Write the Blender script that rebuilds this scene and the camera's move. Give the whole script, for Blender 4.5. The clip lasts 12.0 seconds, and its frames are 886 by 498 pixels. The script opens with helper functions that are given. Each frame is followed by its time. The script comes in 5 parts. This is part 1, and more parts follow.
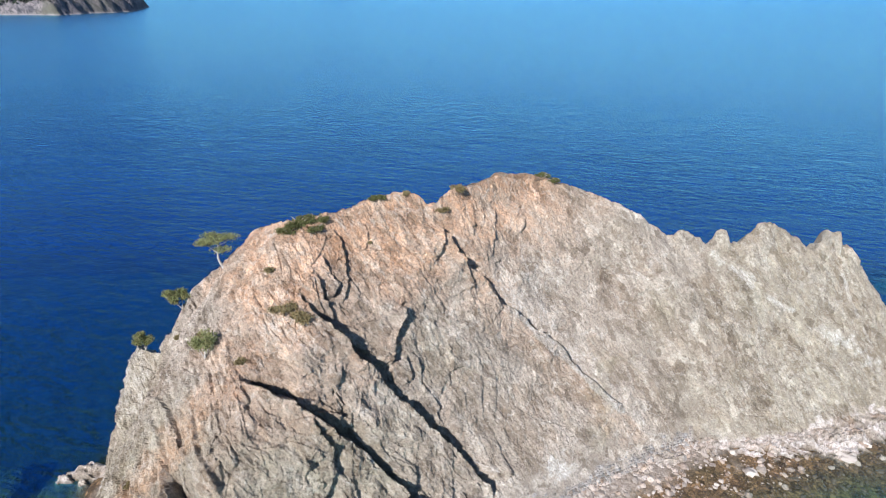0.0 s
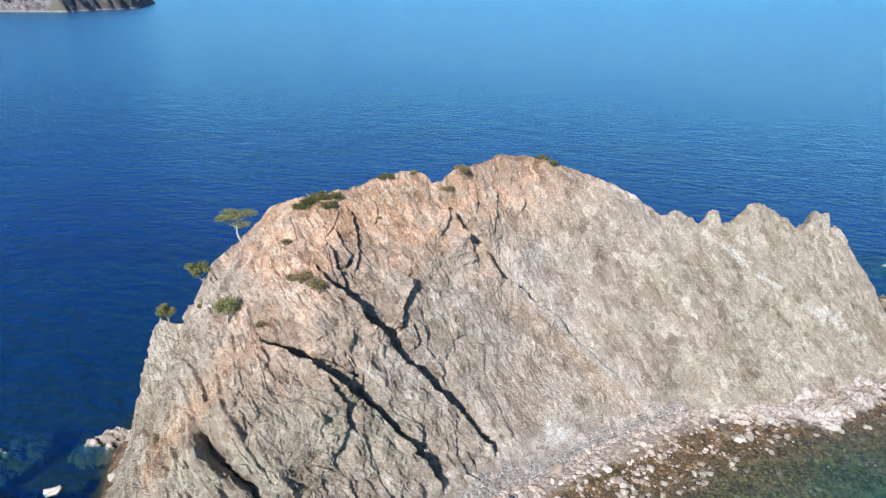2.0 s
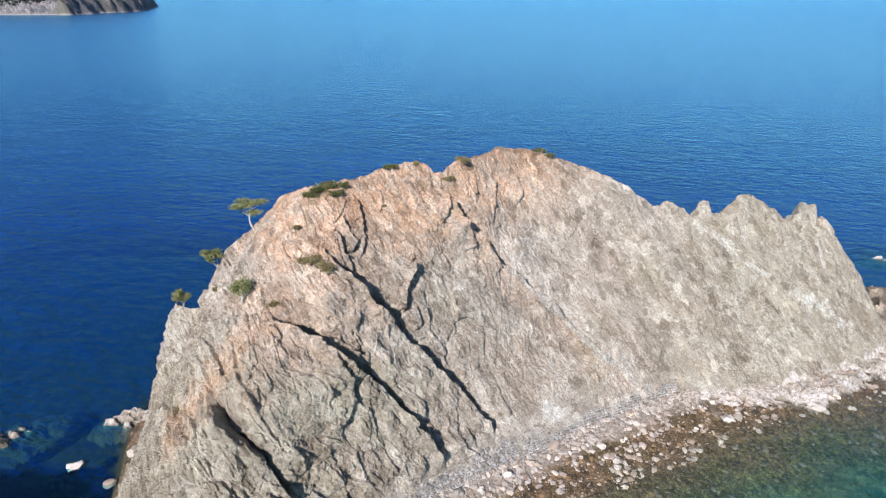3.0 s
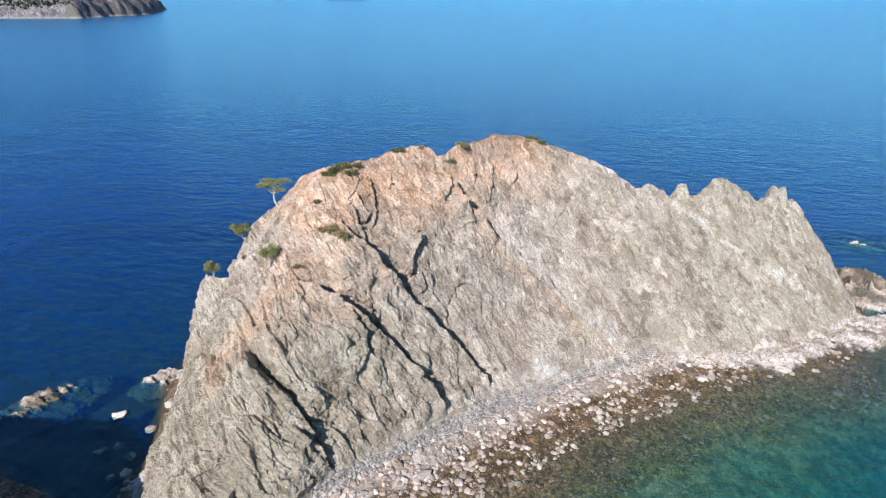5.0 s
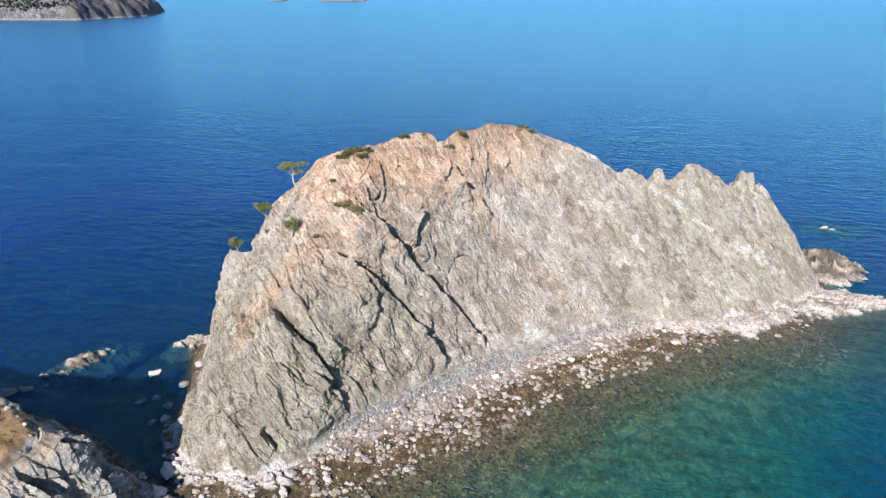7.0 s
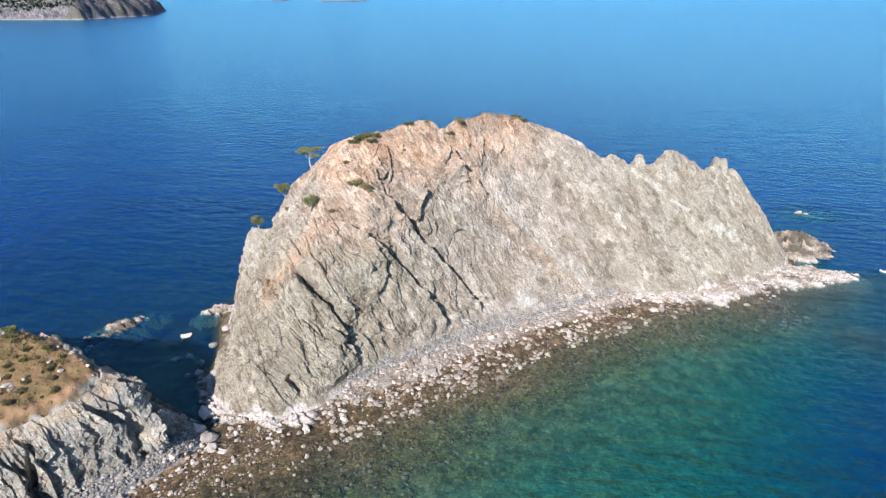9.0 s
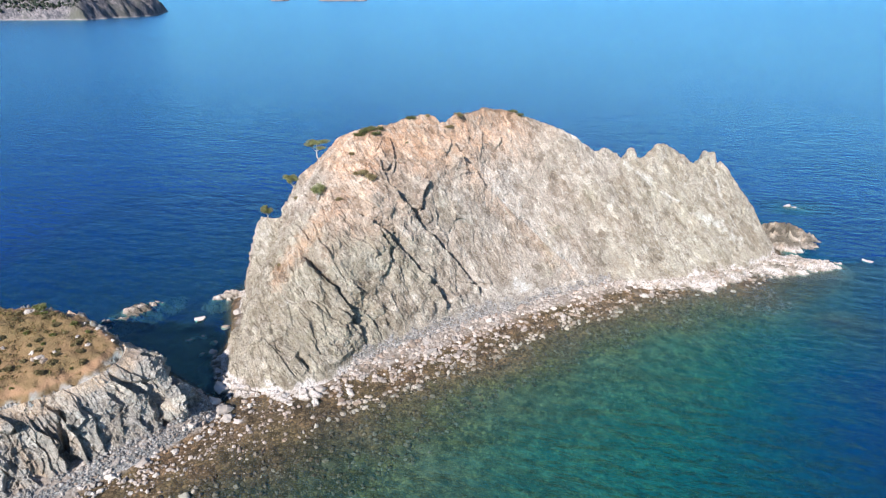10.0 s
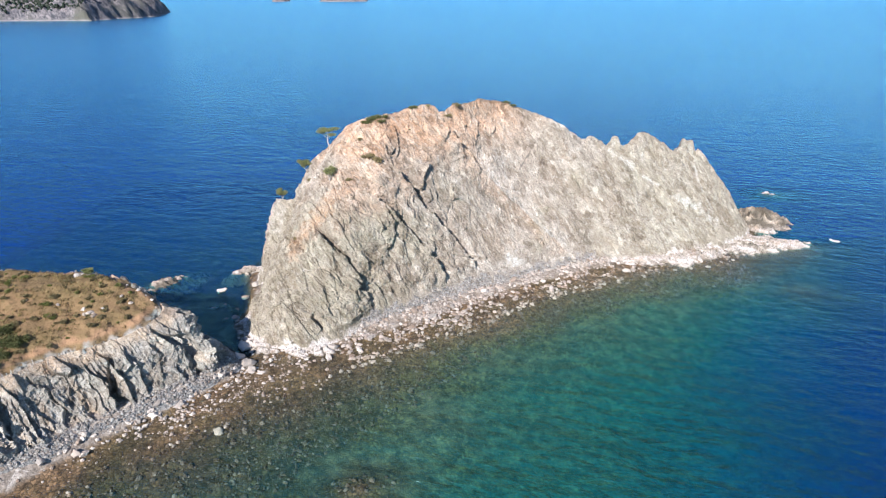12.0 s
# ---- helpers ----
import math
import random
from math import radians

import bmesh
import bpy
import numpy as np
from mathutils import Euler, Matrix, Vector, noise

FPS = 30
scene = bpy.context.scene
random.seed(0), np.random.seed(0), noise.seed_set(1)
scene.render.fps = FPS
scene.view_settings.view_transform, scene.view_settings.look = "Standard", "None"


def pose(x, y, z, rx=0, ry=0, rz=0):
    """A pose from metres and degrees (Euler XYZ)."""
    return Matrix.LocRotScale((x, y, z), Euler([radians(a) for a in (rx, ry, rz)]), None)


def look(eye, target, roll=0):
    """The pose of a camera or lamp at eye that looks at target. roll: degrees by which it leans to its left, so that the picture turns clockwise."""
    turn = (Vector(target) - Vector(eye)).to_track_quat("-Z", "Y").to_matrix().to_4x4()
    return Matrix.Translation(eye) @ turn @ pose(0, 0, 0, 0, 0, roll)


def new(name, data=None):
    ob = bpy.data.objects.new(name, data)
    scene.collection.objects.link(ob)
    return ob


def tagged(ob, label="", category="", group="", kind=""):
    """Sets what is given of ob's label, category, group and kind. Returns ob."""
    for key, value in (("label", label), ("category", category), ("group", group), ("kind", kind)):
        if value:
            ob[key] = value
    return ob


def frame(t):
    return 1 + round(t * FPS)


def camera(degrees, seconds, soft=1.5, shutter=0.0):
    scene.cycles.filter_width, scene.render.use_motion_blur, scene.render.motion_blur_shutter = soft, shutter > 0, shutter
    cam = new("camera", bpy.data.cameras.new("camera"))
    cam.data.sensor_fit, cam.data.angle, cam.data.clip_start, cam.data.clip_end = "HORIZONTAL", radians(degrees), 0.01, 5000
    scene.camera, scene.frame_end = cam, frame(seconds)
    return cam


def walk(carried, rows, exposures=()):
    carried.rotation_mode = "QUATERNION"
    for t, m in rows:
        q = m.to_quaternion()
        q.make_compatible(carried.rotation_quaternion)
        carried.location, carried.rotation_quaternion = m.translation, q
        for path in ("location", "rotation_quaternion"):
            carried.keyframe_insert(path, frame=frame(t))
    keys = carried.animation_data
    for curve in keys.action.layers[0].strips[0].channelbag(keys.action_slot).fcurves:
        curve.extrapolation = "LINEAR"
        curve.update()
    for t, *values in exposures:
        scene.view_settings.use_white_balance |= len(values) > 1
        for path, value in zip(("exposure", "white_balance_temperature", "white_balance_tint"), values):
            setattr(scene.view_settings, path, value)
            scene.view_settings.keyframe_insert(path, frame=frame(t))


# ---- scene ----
cam = camera(73.4, 12.0, soft=1.25)
PATH = [
    (0, (-0.699, 1.297, 57.443), (-0.693, 3.129, 56.641), 0.55),
    (0.5, (-0.612, 0.484, 57.333), (-0.612, 2.317, 56.531), 0.5),
    (1, (-0.635, -0.664, 57.221), (-0.639, 1.167, 56.416), 0.45),
    (1.5, (-0.656, -2.111, 57.085), (-0.663, -0.283, 56.275), 0.4),
    (2, (-0.619, -3.832, 56.932), (-0.63, -2.005, 56.119), 0.35),
    (2.5, (-0.584, -5.873, 56.808), (-0.6, -4.045, 55.997), 0.3),
    (3, (-0.529, -8.214, 56.752), (-0.547, -6.384, 55.945), 0.2),
    (5, (0.061, -18.774, 56.999), (0.026, -16.942, 56.198), -0.0),
    (5.5, (0.033, -21.663, 57.096), (0.0, -19.83, 56.298), -0.1),
    (6, (-0.043, -24.528, 57.215), (-0.074, -22.694, 56.418), -0.1),
    (6.5, (-0.145, -27.444, 57.324), (-0.174, -25.61, 56.527), -0.1),
    (7, (-0.222, -30.39, 57.413), (-0.248, -28.555, 56.616), -0.0),
    (9, (-0.208, -42.637, 58.029), (-0.234, -40.804, 57.23), -0.1),
    (9.5, (-0.159, -45.801, 58.072), (-0.186, -43.968, 57.273), -0.1),
    (10, (-0.072, -48.954, 58.124), (-0.1, -47.12, 57.326), -0.1),
    (10.5, (0.067, -52.091, 58.182), (0.037, -50.257, 57.385), -0.2),
    (11, (0.186, -55.238, 58.238), (0.156, -53.404, 57.441), -0.1),
    (11.5, (0.317, -58.382, 58.299), (0.286, -56.548, 57.502), -0.2),
    (12, (0.451, -61.579, 58.347), (0.42, -59.745, 57.55), -0.2),
]
walk(cam, [(t, look(eye, target, roll)) for t, eye, target, roll in PATH], [(0, 0.80, 6050, 11), (3, 0.84, 6050, 11), (6, 0.87, 6050, 11), (9, 0.93, 6050, 11), (12, 1.00, 6050, 11)])


# ---------------------------------------------------------------- daylight: a clear sky, the sun behind the camera, a little to its left
SUN_ELEVATION, SUN_AZIMUTH = radians(33.0), radians(203.0)
world = bpy.data.worlds.new("clear_sky")
scene.world = world
world.use_nodes = True
wn, wl = world.node_tree.nodes, world.node_tree.links
sky = wn.new("ShaderNodeTexSky")
sky.sky_type, sky.sun_disc = "NISHITA", False
sky.sun_elevation, sky.sun_rotation = SUN_ELEVATION, SUN_AZIMUTH
sky.air_density, sky.dust_density, sky.ozone_density = 1.0, 0.0, 6.0
wl.new(sky.outputs[0], wn["Background"].inputs[0])
wn["Background"].inputs[1].default_value = 0.084
sun_data = bpy.data.lights.new("sun", "SUN")
sun_data.energy, sun_data.angle, sun_data.color = 5.1, radians(0.53), (1.0, 0.935, 0.86)
sun = new("sun", sun_data)
SUN_WAY = Vector((math.sin(SUN_AZIMUTH) * math.cos(SUN_ELEVATION), math.cos(SUN_AZIMUTH) * math.cos(SUN_ELEVATION), math.sin(SUN_ELEVATION)))
sun.matrix_world = look(SUN_WAY * 300, (0, 0, 0))

# ---------------------------------------------------------------- materials


def material(name):
    m = bpy.data.materials.new(name)
    m.use_nodes = True
    nodes, links = m.node_tree.nodes, m.node_tree.links
    nodes.clear()
    return m, nodes, links


class Shade:
    """A short way to write node materials."""

    def __init__(self, name):
        self.m, self.n, self.l = material(name)
        self.out = self.n.new("ShaderNodeOutputMaterial")
        self.pos = self.n.new("ShaderNodeNewGeometry").outputs["Position"]

    def put(self, socket, value):
        if hasattr(value, "is_linked"):
            self.l.new(value, socket)
        elif isinstance(value, (tuple, list)) and len(value) == 3 and socket.type == "RGBA":
            socket.default_value = (*value, 1)
        else:
            socket.default_value = value

    def attr(self, name):
        a = self.n.new("ShaderNodeAttribute")
        a.attribute_name = name
        return a.outputs["Fac"]

    def noise(self, scale, detail=6, rough=0.6, stretch=None, turn=None, warp=0.0, vector=None):
        v = vector or self.pos
        v = self.laid(v, stretch, turn)
        t = self.n.new("ShaderNodeTexNoise")
        self.put(t.inputs["Vector"], v)
        t.inputs["Scale"].default_value, t.inputs["Detail"].default_value = scale, detail
        t.inputs["Roughness"].default_value, t.inputs["Distortion"].default_value = rough, warp
        return t.outputs["Fac"]

    def laid(self, v, stretch=None, turn=None):
        """Coordinates turned first, then stretched along the turned axes."""
        for key, value in (("Rotation", turn), ("Scale", stretch)):
            if value:
                mp = self.n.new("ShaderNodeMapping")
                self.put(mp.inputs["Vector"], v)
                mp.inputs[key].default_value = value
                v = mp.outputs[0]
        return v

    def shaken(self, scale, amount):
        """The position, moved about by noise, so that straight cells get ragged edges."""
        t = self.n.new("ShaderNodeTexNoise")
        self.put(t.inputs["Vector"], self.pos)
        t.inputs["Scale"].default_value, t.inputs["Detail"].default_value = scale, 5
        k = self.n.new("ShaderNodeVectorMath")
        k.operation = "MULTIPLY_ADD"
        self.put(k.inputs[0], t.outputs["Color"])
        k.inputs[1].default_value = (amount, amount, amount)
        self.put(k.inputs[2], self.pos)
        return k.outputs[0]

    def cells(self, scale, feature="F1", stretch=None, turn=None, vector=None):
        v = self.laid(vector or self.pos, stretch, turn)
        t = self.n.new("ShaderNodeTexVoronoi")
        t.feature = feature
        self.put(t.inputs["Vector"], v)
        t.inputs["Scale"].default_value = scale
        return t

    def ramp(self, value, lo, hi, a=0.0, b=1.0):
        r = self.n.new("ShaderNodeMapRange")
        r.interpolation_type = "SMOOTHSTEP"
        self.put(r.inputs["Value"], value)
        for key, x in (("From Min", lo), ("From Max", hi), ("To Min", a), ("To Max", b)):
            r.inputs[key].default_value = x
        return r.outputs[0]

    def math(self, op, a, b=0.0):
        k = self.n.new("ShaderNodeMath")
        k.operation = op
        self.put(k.inputs[0], a)
        self.put(k.inputs[1], b)
        return k.outputs[0]

    def mix(self, fac, a, b, how="MIX"):
        k = self.n.new("ShaderNodeMix")
        k.data_type, k.blend_type = "RGBA", how
        self.put(k.inputs["Factor"], fac)
        self.put(k.inputs[6], a)
        self.put(k.inputs[7], b)
        return k.outputs[2]

    def bump(self, height, strength, distance, normal=None):
        b = self.n.new("ShaderNodeBump")
        self.put(b.inputs["Height"], height)
        b.inputs["Strength"].default_value, b.inputs["Distance"].default_value = strength, distance
        if normal is not None:
            self.put(b.inputs["Normal"], normal)
        return b.outputs[0]

    def finish(self, colour, rough=0.9, normal=None, specular=0.3, translucent=None):
        p = self.n.new("ShaderNodeBsdfPrincipled")
        self.put(p.inputs["Base Color"], colour)
        self.put(p.inputs["Roughness"], rough)
        p.inputs["Specular IOR Level"].default_value = specular
        if normal is not None:
            self.put(p.inputs["Normal"], normal)
        if translucent is not None:
            t = self.n.new("ShaderNodeBsdfTranslucent")
            self.put(t.inputs["Color"], colour)
            mx = self.n.new("ShaderNodeMixShader")
            mx.inputs[0].default_value = translucent
            self.l.new(p.outputs[0], mx.inputs[1])
            self.l.new(t.outputs[0], mx.inputs[2])
            self.l.new(mx.outputs[0], self.out.inputs[0])
        else:
            self.l.new(p.outputs[0], self.out.inputs[0])
        return self.m


DIP = (0.0, -0.896, 0.0)  # turns the first axis down the dip of the strata


def rock_material(name, pale=(0.41, 0.347, 0.285), grey=(0.318, 0.27, 0.220), iron=(0.52, 0.30, 0.172), green=(0.298, 0.262, 0.195)):
    """Weathered schist: beige and grey, iron-stained where the mesh says so, greenish where chlorite shows, salt-white at the tide line."""
    s = Shade(name)
    streak = dict(stretch=(0.35, 0.7, 1.0), turn=DIP)
    ragged = s.shaken(0.9, 1.6)
    big = s.noise(0.12, 5, 0.6, warp=0.6)
    mid = s.noise(0.6, 8, 0.68, warp=0.5, **streak)
    fine = s.noise(3.2, 8, 0.7)
    scratch = s.noise(1.5, 9, 0.76, warp=0.8, stretch=(0.4, 0.8, 1.0), turn=DIP)
    c = s.mix(s.ramp(big, 0.35, 0.65), grey, pale)
    c = s.mix(s.ramp(mid, 0.42, 0.66, 0, 0.35), c, tuple(0.72 * a for a in grey))
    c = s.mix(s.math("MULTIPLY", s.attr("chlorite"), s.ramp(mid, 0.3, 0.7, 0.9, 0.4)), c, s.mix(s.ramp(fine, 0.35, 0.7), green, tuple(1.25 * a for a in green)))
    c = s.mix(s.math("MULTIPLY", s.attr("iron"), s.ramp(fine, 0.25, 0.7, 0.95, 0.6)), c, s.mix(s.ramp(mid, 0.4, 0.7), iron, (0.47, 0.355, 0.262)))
    # slabs and flakes, each of its own tone
    slab = s.n.new("ShaderNodeSeparateColor")
    s.l.new(s.cells(0.34, stretch=(0.4, 0.8, 1.0), turn=DIP, vector=ragged).outputs["Color"], slab.inputs[0])
    c = s.mix(s.ramp(slab.outputs[0], 0.45, 1.0, 0, 1.0), c, (0.77, 0.73, 0.69), "MULTIPLY")
    c = s.mix(s.ramp(slab.outputs[1], 0.6, 1.0, 0, 1.0), c, (1.18, 1.2, 1.22), "MULTIPLY")
    flake = s.n.new("ShaderNodeSeparateColor")
    s.l.new(s.cells(1.25, stretch=(0.45, 0.8, 1.0), turn=DIP, vector=ragged).outputs["Color"], flake.inputs[0])
    c = s.mix(s.ramp(flake.outputs[0], 0.72, 0.98, 0, 1.0), c, (1.36, 1.38, 1.40), "MULTIPLY")
    c = s.mix(s.ramp(flake.outputs[1], 0.62, 0.98, 0, 1.0), c, (0.62, 0.59, 0.56), "MULTIPLY")
    blotch = s.noise(0.42, 9, 0.78, warp=0.8, stretch=(0.6, 0.8, 1.0), turn=DIP)
    c = s.mix(s.ramp(blotch, 0.54, 0.60, 0, 1.0), c, (0.82, 0.79, 0.76), "MULTIPLY")
    c = s.mix(s.ramp(blotch, 0.45, 0.39, 0, 1.0), c, (1.2, 1.2, 1.2), "MULTIPLY")
    veins = s.cells(0.33, "DISTANCE_TO_EDGE", stretch=(0.5, 0.8, 1.0), turn=DIP, vector=ragged).outputs["Distance"]
    c = s.mix(s.ramp(scratch, 0.53, 0.60, 0, 0.45), c, (0.59, 0.53, 0.46))
    c = s.mix(s.ramp(scratch, 0.45, 0.38, 0, 0.42), c, (0.19, 0.16, 0.13))
    c = s.mix(s.math("MULTIPLY", s.ramp(veins, 0.0, 0.03, 0.35, 0), s.ramp(big, 0.4, 0.6)), c, (0.68, 0.64, 0.58))
    curl = s.math("ABSOLUTE", s.math("SUBTRACT", s.noise(0.7, 5, 0.6, warp=1.2, stretch=(0.5, 0.8, 1.0), turn=DIP), 0.5))
    c = s.mix(s.math("MULTIPLY", s.attr("quartz"), s.ramp(curl, 0.0, 0.032, 1.0, 0.0)), c, (0.68, 0.65, 0.60))
    c = s.mix(s.math("MULTIPLY", s.ramp(s.attr("quartz"), 0.35, 0.9, 0.0, 0.6), s.ramp(scratch, 0.38, 0.52, 0.45, 1.0)), c, (0.72, 0.69, 0.64))
    c = s.mix(s.math("MULTIPLY", s.attr("chlorite"), s.ramp(mid, 0.35, 0.65, 0.9, 0.35)), c, (0.80, 0.80, 0.76), "MULTIPLY")
    mottle = s.noise(0.25, 7, 0.66, warp=1.0, stretch=(0.7, 0.8, 1.0), turn=DIP)
    c = s.mix(s.ramp(mottle, 0.46, 0.54, 0.0, 1.0), c, (0.90, 0.885, 0.87), "MULTIPLY")
    c = s.mix(s.attr("scree"), c, s.mix(s.ramp(fine, 0.35, 0.65), (0.15, 0.147, 0.14), (0.30, 0.292, 0.275)))
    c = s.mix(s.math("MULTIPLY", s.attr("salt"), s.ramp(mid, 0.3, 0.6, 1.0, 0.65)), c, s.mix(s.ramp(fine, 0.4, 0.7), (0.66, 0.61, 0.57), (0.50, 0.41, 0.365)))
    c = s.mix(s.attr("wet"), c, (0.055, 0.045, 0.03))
    c = s.mix(s.ramp(fine, 0.4, 0.7, 0.0, 0.42), c, (0.17, 0.145, 0.125))
    grain = s.noise(5.5, 6, 0.75, stretch=(0.6, 0.9, 1.0), turn=DIP)
    c = s.mix(s.ramp(grain, 0.52, 0.62, 0, 1.0), c, (0.64, 0.62, 0.60), "MULTIPLY")
    c = s.mix(s.ramp(grain, 0.46, 0.38, 0, 1.0), c, (1.3, 1.3, 1.3), "MULTIPLY")
    h = s.math("ADD", s.math("MULTIPLY", scratch, 0.6), s.math("MULTIPLY", fine, 0.4))
    n = s.bump(h, 0.85, 0.6)
    n = s.bump(s.noise(9, 6, 0.75), 0.8, 0.12, n)
    return s.finish(c, s.ramp(fine, 0.3, 0.7, 0.78, 0.95), n, 0.25)


def boulder_material(name, white, wet=False):
    s = Shade(name)
    info = s.n.new("ShaderNodeObjectInfo").outputs["Random"]
    isle = s.n.new("ShaderNodeNewGeometry").outputs["Random Per Island"]
    pick = s.math("FRACT", s.math("ADD", info, isle))
    fine = s.noise(2.6, 7, 0.65)
    c = s.mix(s.ramp(pick, 0.1, 0.9), tuple(0.5 * a for a in white), tuple(1.12 * a for a in white))
    c = s.mix(s.ramp(s.math("FRACT", s.math("MULTIPLY", pick, 13.7)), 0.5, 0.9, 0, 0.75), c, tuple(a * b for a, b in zip(white, (0.52, 0.42, 0.34))))
    c = s.mix(s.ramp(fine, 0.45, 0.7, 0, 0.7), c, (0.34, 0.27, 0.21))
    c = s.mix(s.ramp(s.math("FRACT", s.math("MULTIPLY", pick, 7.3)), 0.6, 1.0, 0, 0.6), c, (0.40, 0.36, 0.32))
    if wet:
        c = s.mix(1.0, c, (0.45, 0.42, 0.38), "MULTIPLY")
    n = s.bump(fine, 0.6, 0.2)
    return s.finish(c, 0.45 if wet else 0.85, n, 0.4 if wet else 0.25)


def leaf_material(name, a, b, dry=(0.2, 0.15, 0.07)):
    s = Shade(name)
    isle = s.n.new("ShaderNodeNewGeometry").outputs["Random Per Island"]
    c = s.mix(s.ramp(s.noise(1.3, 4), 0.3, 0.7), a, b)
    c = s.mix(s.ramp(isle, 0.7, 1.0, 0, 0.8), c, dry)
    return s.finish(c, 0.7, None, 0.2, translucent=0.25)


def bark_material(name, pale, dark):
    s = Shade(name)
    f = s.noise(9, 6, 0.7, stretch=(1, 1, 0.2))
    return s.finish(s.mix(s.ramp(f, 0.35, 0.65), dark, pale), 0.85, s.bump(f, 0.8, 0.03), 0.2)


def earth_material(name):
    """Dry ochre soil with faded grass."""
    s = Shade(name)
    big, mid, fine = s.noise(0.16, 5, 0.6), s.noise(0.9, 7, 0.65), s.noise(6, 6, 0.7)
    c = s.mix(s.ramp(big, 0.35, 0.62), (0.225, 0.14, 0.072), (0.17, 0.12, 0.056))
    c = s.mix(s.ramp(mid, 0.45, 0.65), c, (0.15, 0.102, 0.048))
    c = s.mix(s.ramp(fine, 0.4, 0.7, 0, 0.8), c, (0.15, 0.095, 0.046))
    c = s.mix(s.attr("path"), c, s.mix(fine, (0.33, 0.20, 0.115), (0.27, 0.155, 0.085)))
    rock = s.mix(s.ramp(mid, 0.35, 0.65), (0.45, 0.41, 0.36), (0.28, 0.265, 0.24))
    rock = s.mix(s.ramp(s.noise(0.8, 7, 0.7, stretch=(1, 1, 0.35), warp=1.0), 0.5, 0.62), rock, (0.34, 0.37, 0.34))
    rock = s.mix(s.ramp(s.noise(0.5, 6, 0.7, stretch=(1, 1, 0.3)), 0.58, 0.7), rock, (0.52, 0.36, 0.23))
    rock = s.mix(s.ramp(fine, 0.35, 0.75, 0, 0.5), rock, (0.13, 0.12, 0.11))
    rock = s.mix(s.attr("scree"), rock, s.mix(s.ramp(fine, 0.35, 0.65), (0.19, 0.19, 0.19), (0.36, 0.36, 0.35)))
    c = s.mix(s.attr("cliff"), c, rock)
    h = s.math("ADD", mid, s.math("MULTIPLY", fine, 0.5))
    n = s.bump(h, 0.8, 0.35)
    n = s.bump(s.noise(14, 4, 0.7), 0.5, 0.05, n)
    return s.finish(c, 0.92, n, 0.2)


def seabed_material(name):
    """Brown cobbles under shallow water, grey shingle above it."""
    s = Shade(name)
    big, mid = s.noise(0.10, 4, 0.6), s.noise(0.5, 6, 0.65)
    ragged = s.shaken(1.8, 0.7)
    cell = s.cells(1.9, vector=ragged)
    gap = s.cells(1.9, "DISTANCE_TO_EDGE", vector=ragged).outputs["Distance"]
    tone = s.n.new("ShaderNodeSeparateColor")
    s.l.new(cell.outputs["Color"], tone.inputs[0])
    c = s.mix(s.ramp(mid, 0.35, 0.65), (0.195, 0.125, 0.07), (0.085, 0.057, 0.034))
    c = s.mix(s.ramp(big, 0.4, 0.65), c, (0.11, 0.082, 0.042))
    c = s.mix(s.attr("weed"), c, s.mix(s.ramp(mid, 0.4, 0.65), (0.06, 0.05, 0.021), (0.165, 0.135, 0.055)))
    c = s.mix(s.attr("kelp"), c, (0.016, 0.018, 0.010))
    c = s.mix(s.ramp(tone.outputs[0], 0.4, 1.0, 0, 1.0), c, (1.6, 1.55, 1.5), "MULTIPLY")
    c = s.mix(s.ramp(tone.outputs[1], 0.5, 1.0, 0, 1.0), c, (0.45, 0.45, 0.45), "MULTIPLY")
    c = s.mix(s.ramp(gap, 0.02, 0.16, 1.0, 0.0), c, (0.42, 0.43, 0.43), "MULTIPLY")
    c = s.mix(s.math("MULTIPLY", s.attr("sand"), 0.4), c, s.mix(s.ramp(mid, 0.3, 0.7), (0.05, 0.06, 0.045), (0.16, 0.175, 0.14)))
    dry = s.mix(s.ramp(s.noise(2.2, 6, 0.7), 0.35, 0.65), (0.13, 0.105, 0.085), (0.30, 0.25, 0.205))
    dry = s.mix(s.ramp(s.noise(0.45, 7, 0.72, warp=0.6), 0.51, 0.60, 0, 0.85), dry, (0.47, 0.42, 0.37))
    c = s.mix(s.attr("shingle"), c, dry)
    h = s.math("ADD", s.ramp(gap, 0.0, 0.25), mid)
    return s.finish(c, 0.7, s.bump(h, 0.3, 0.15), 0.2)


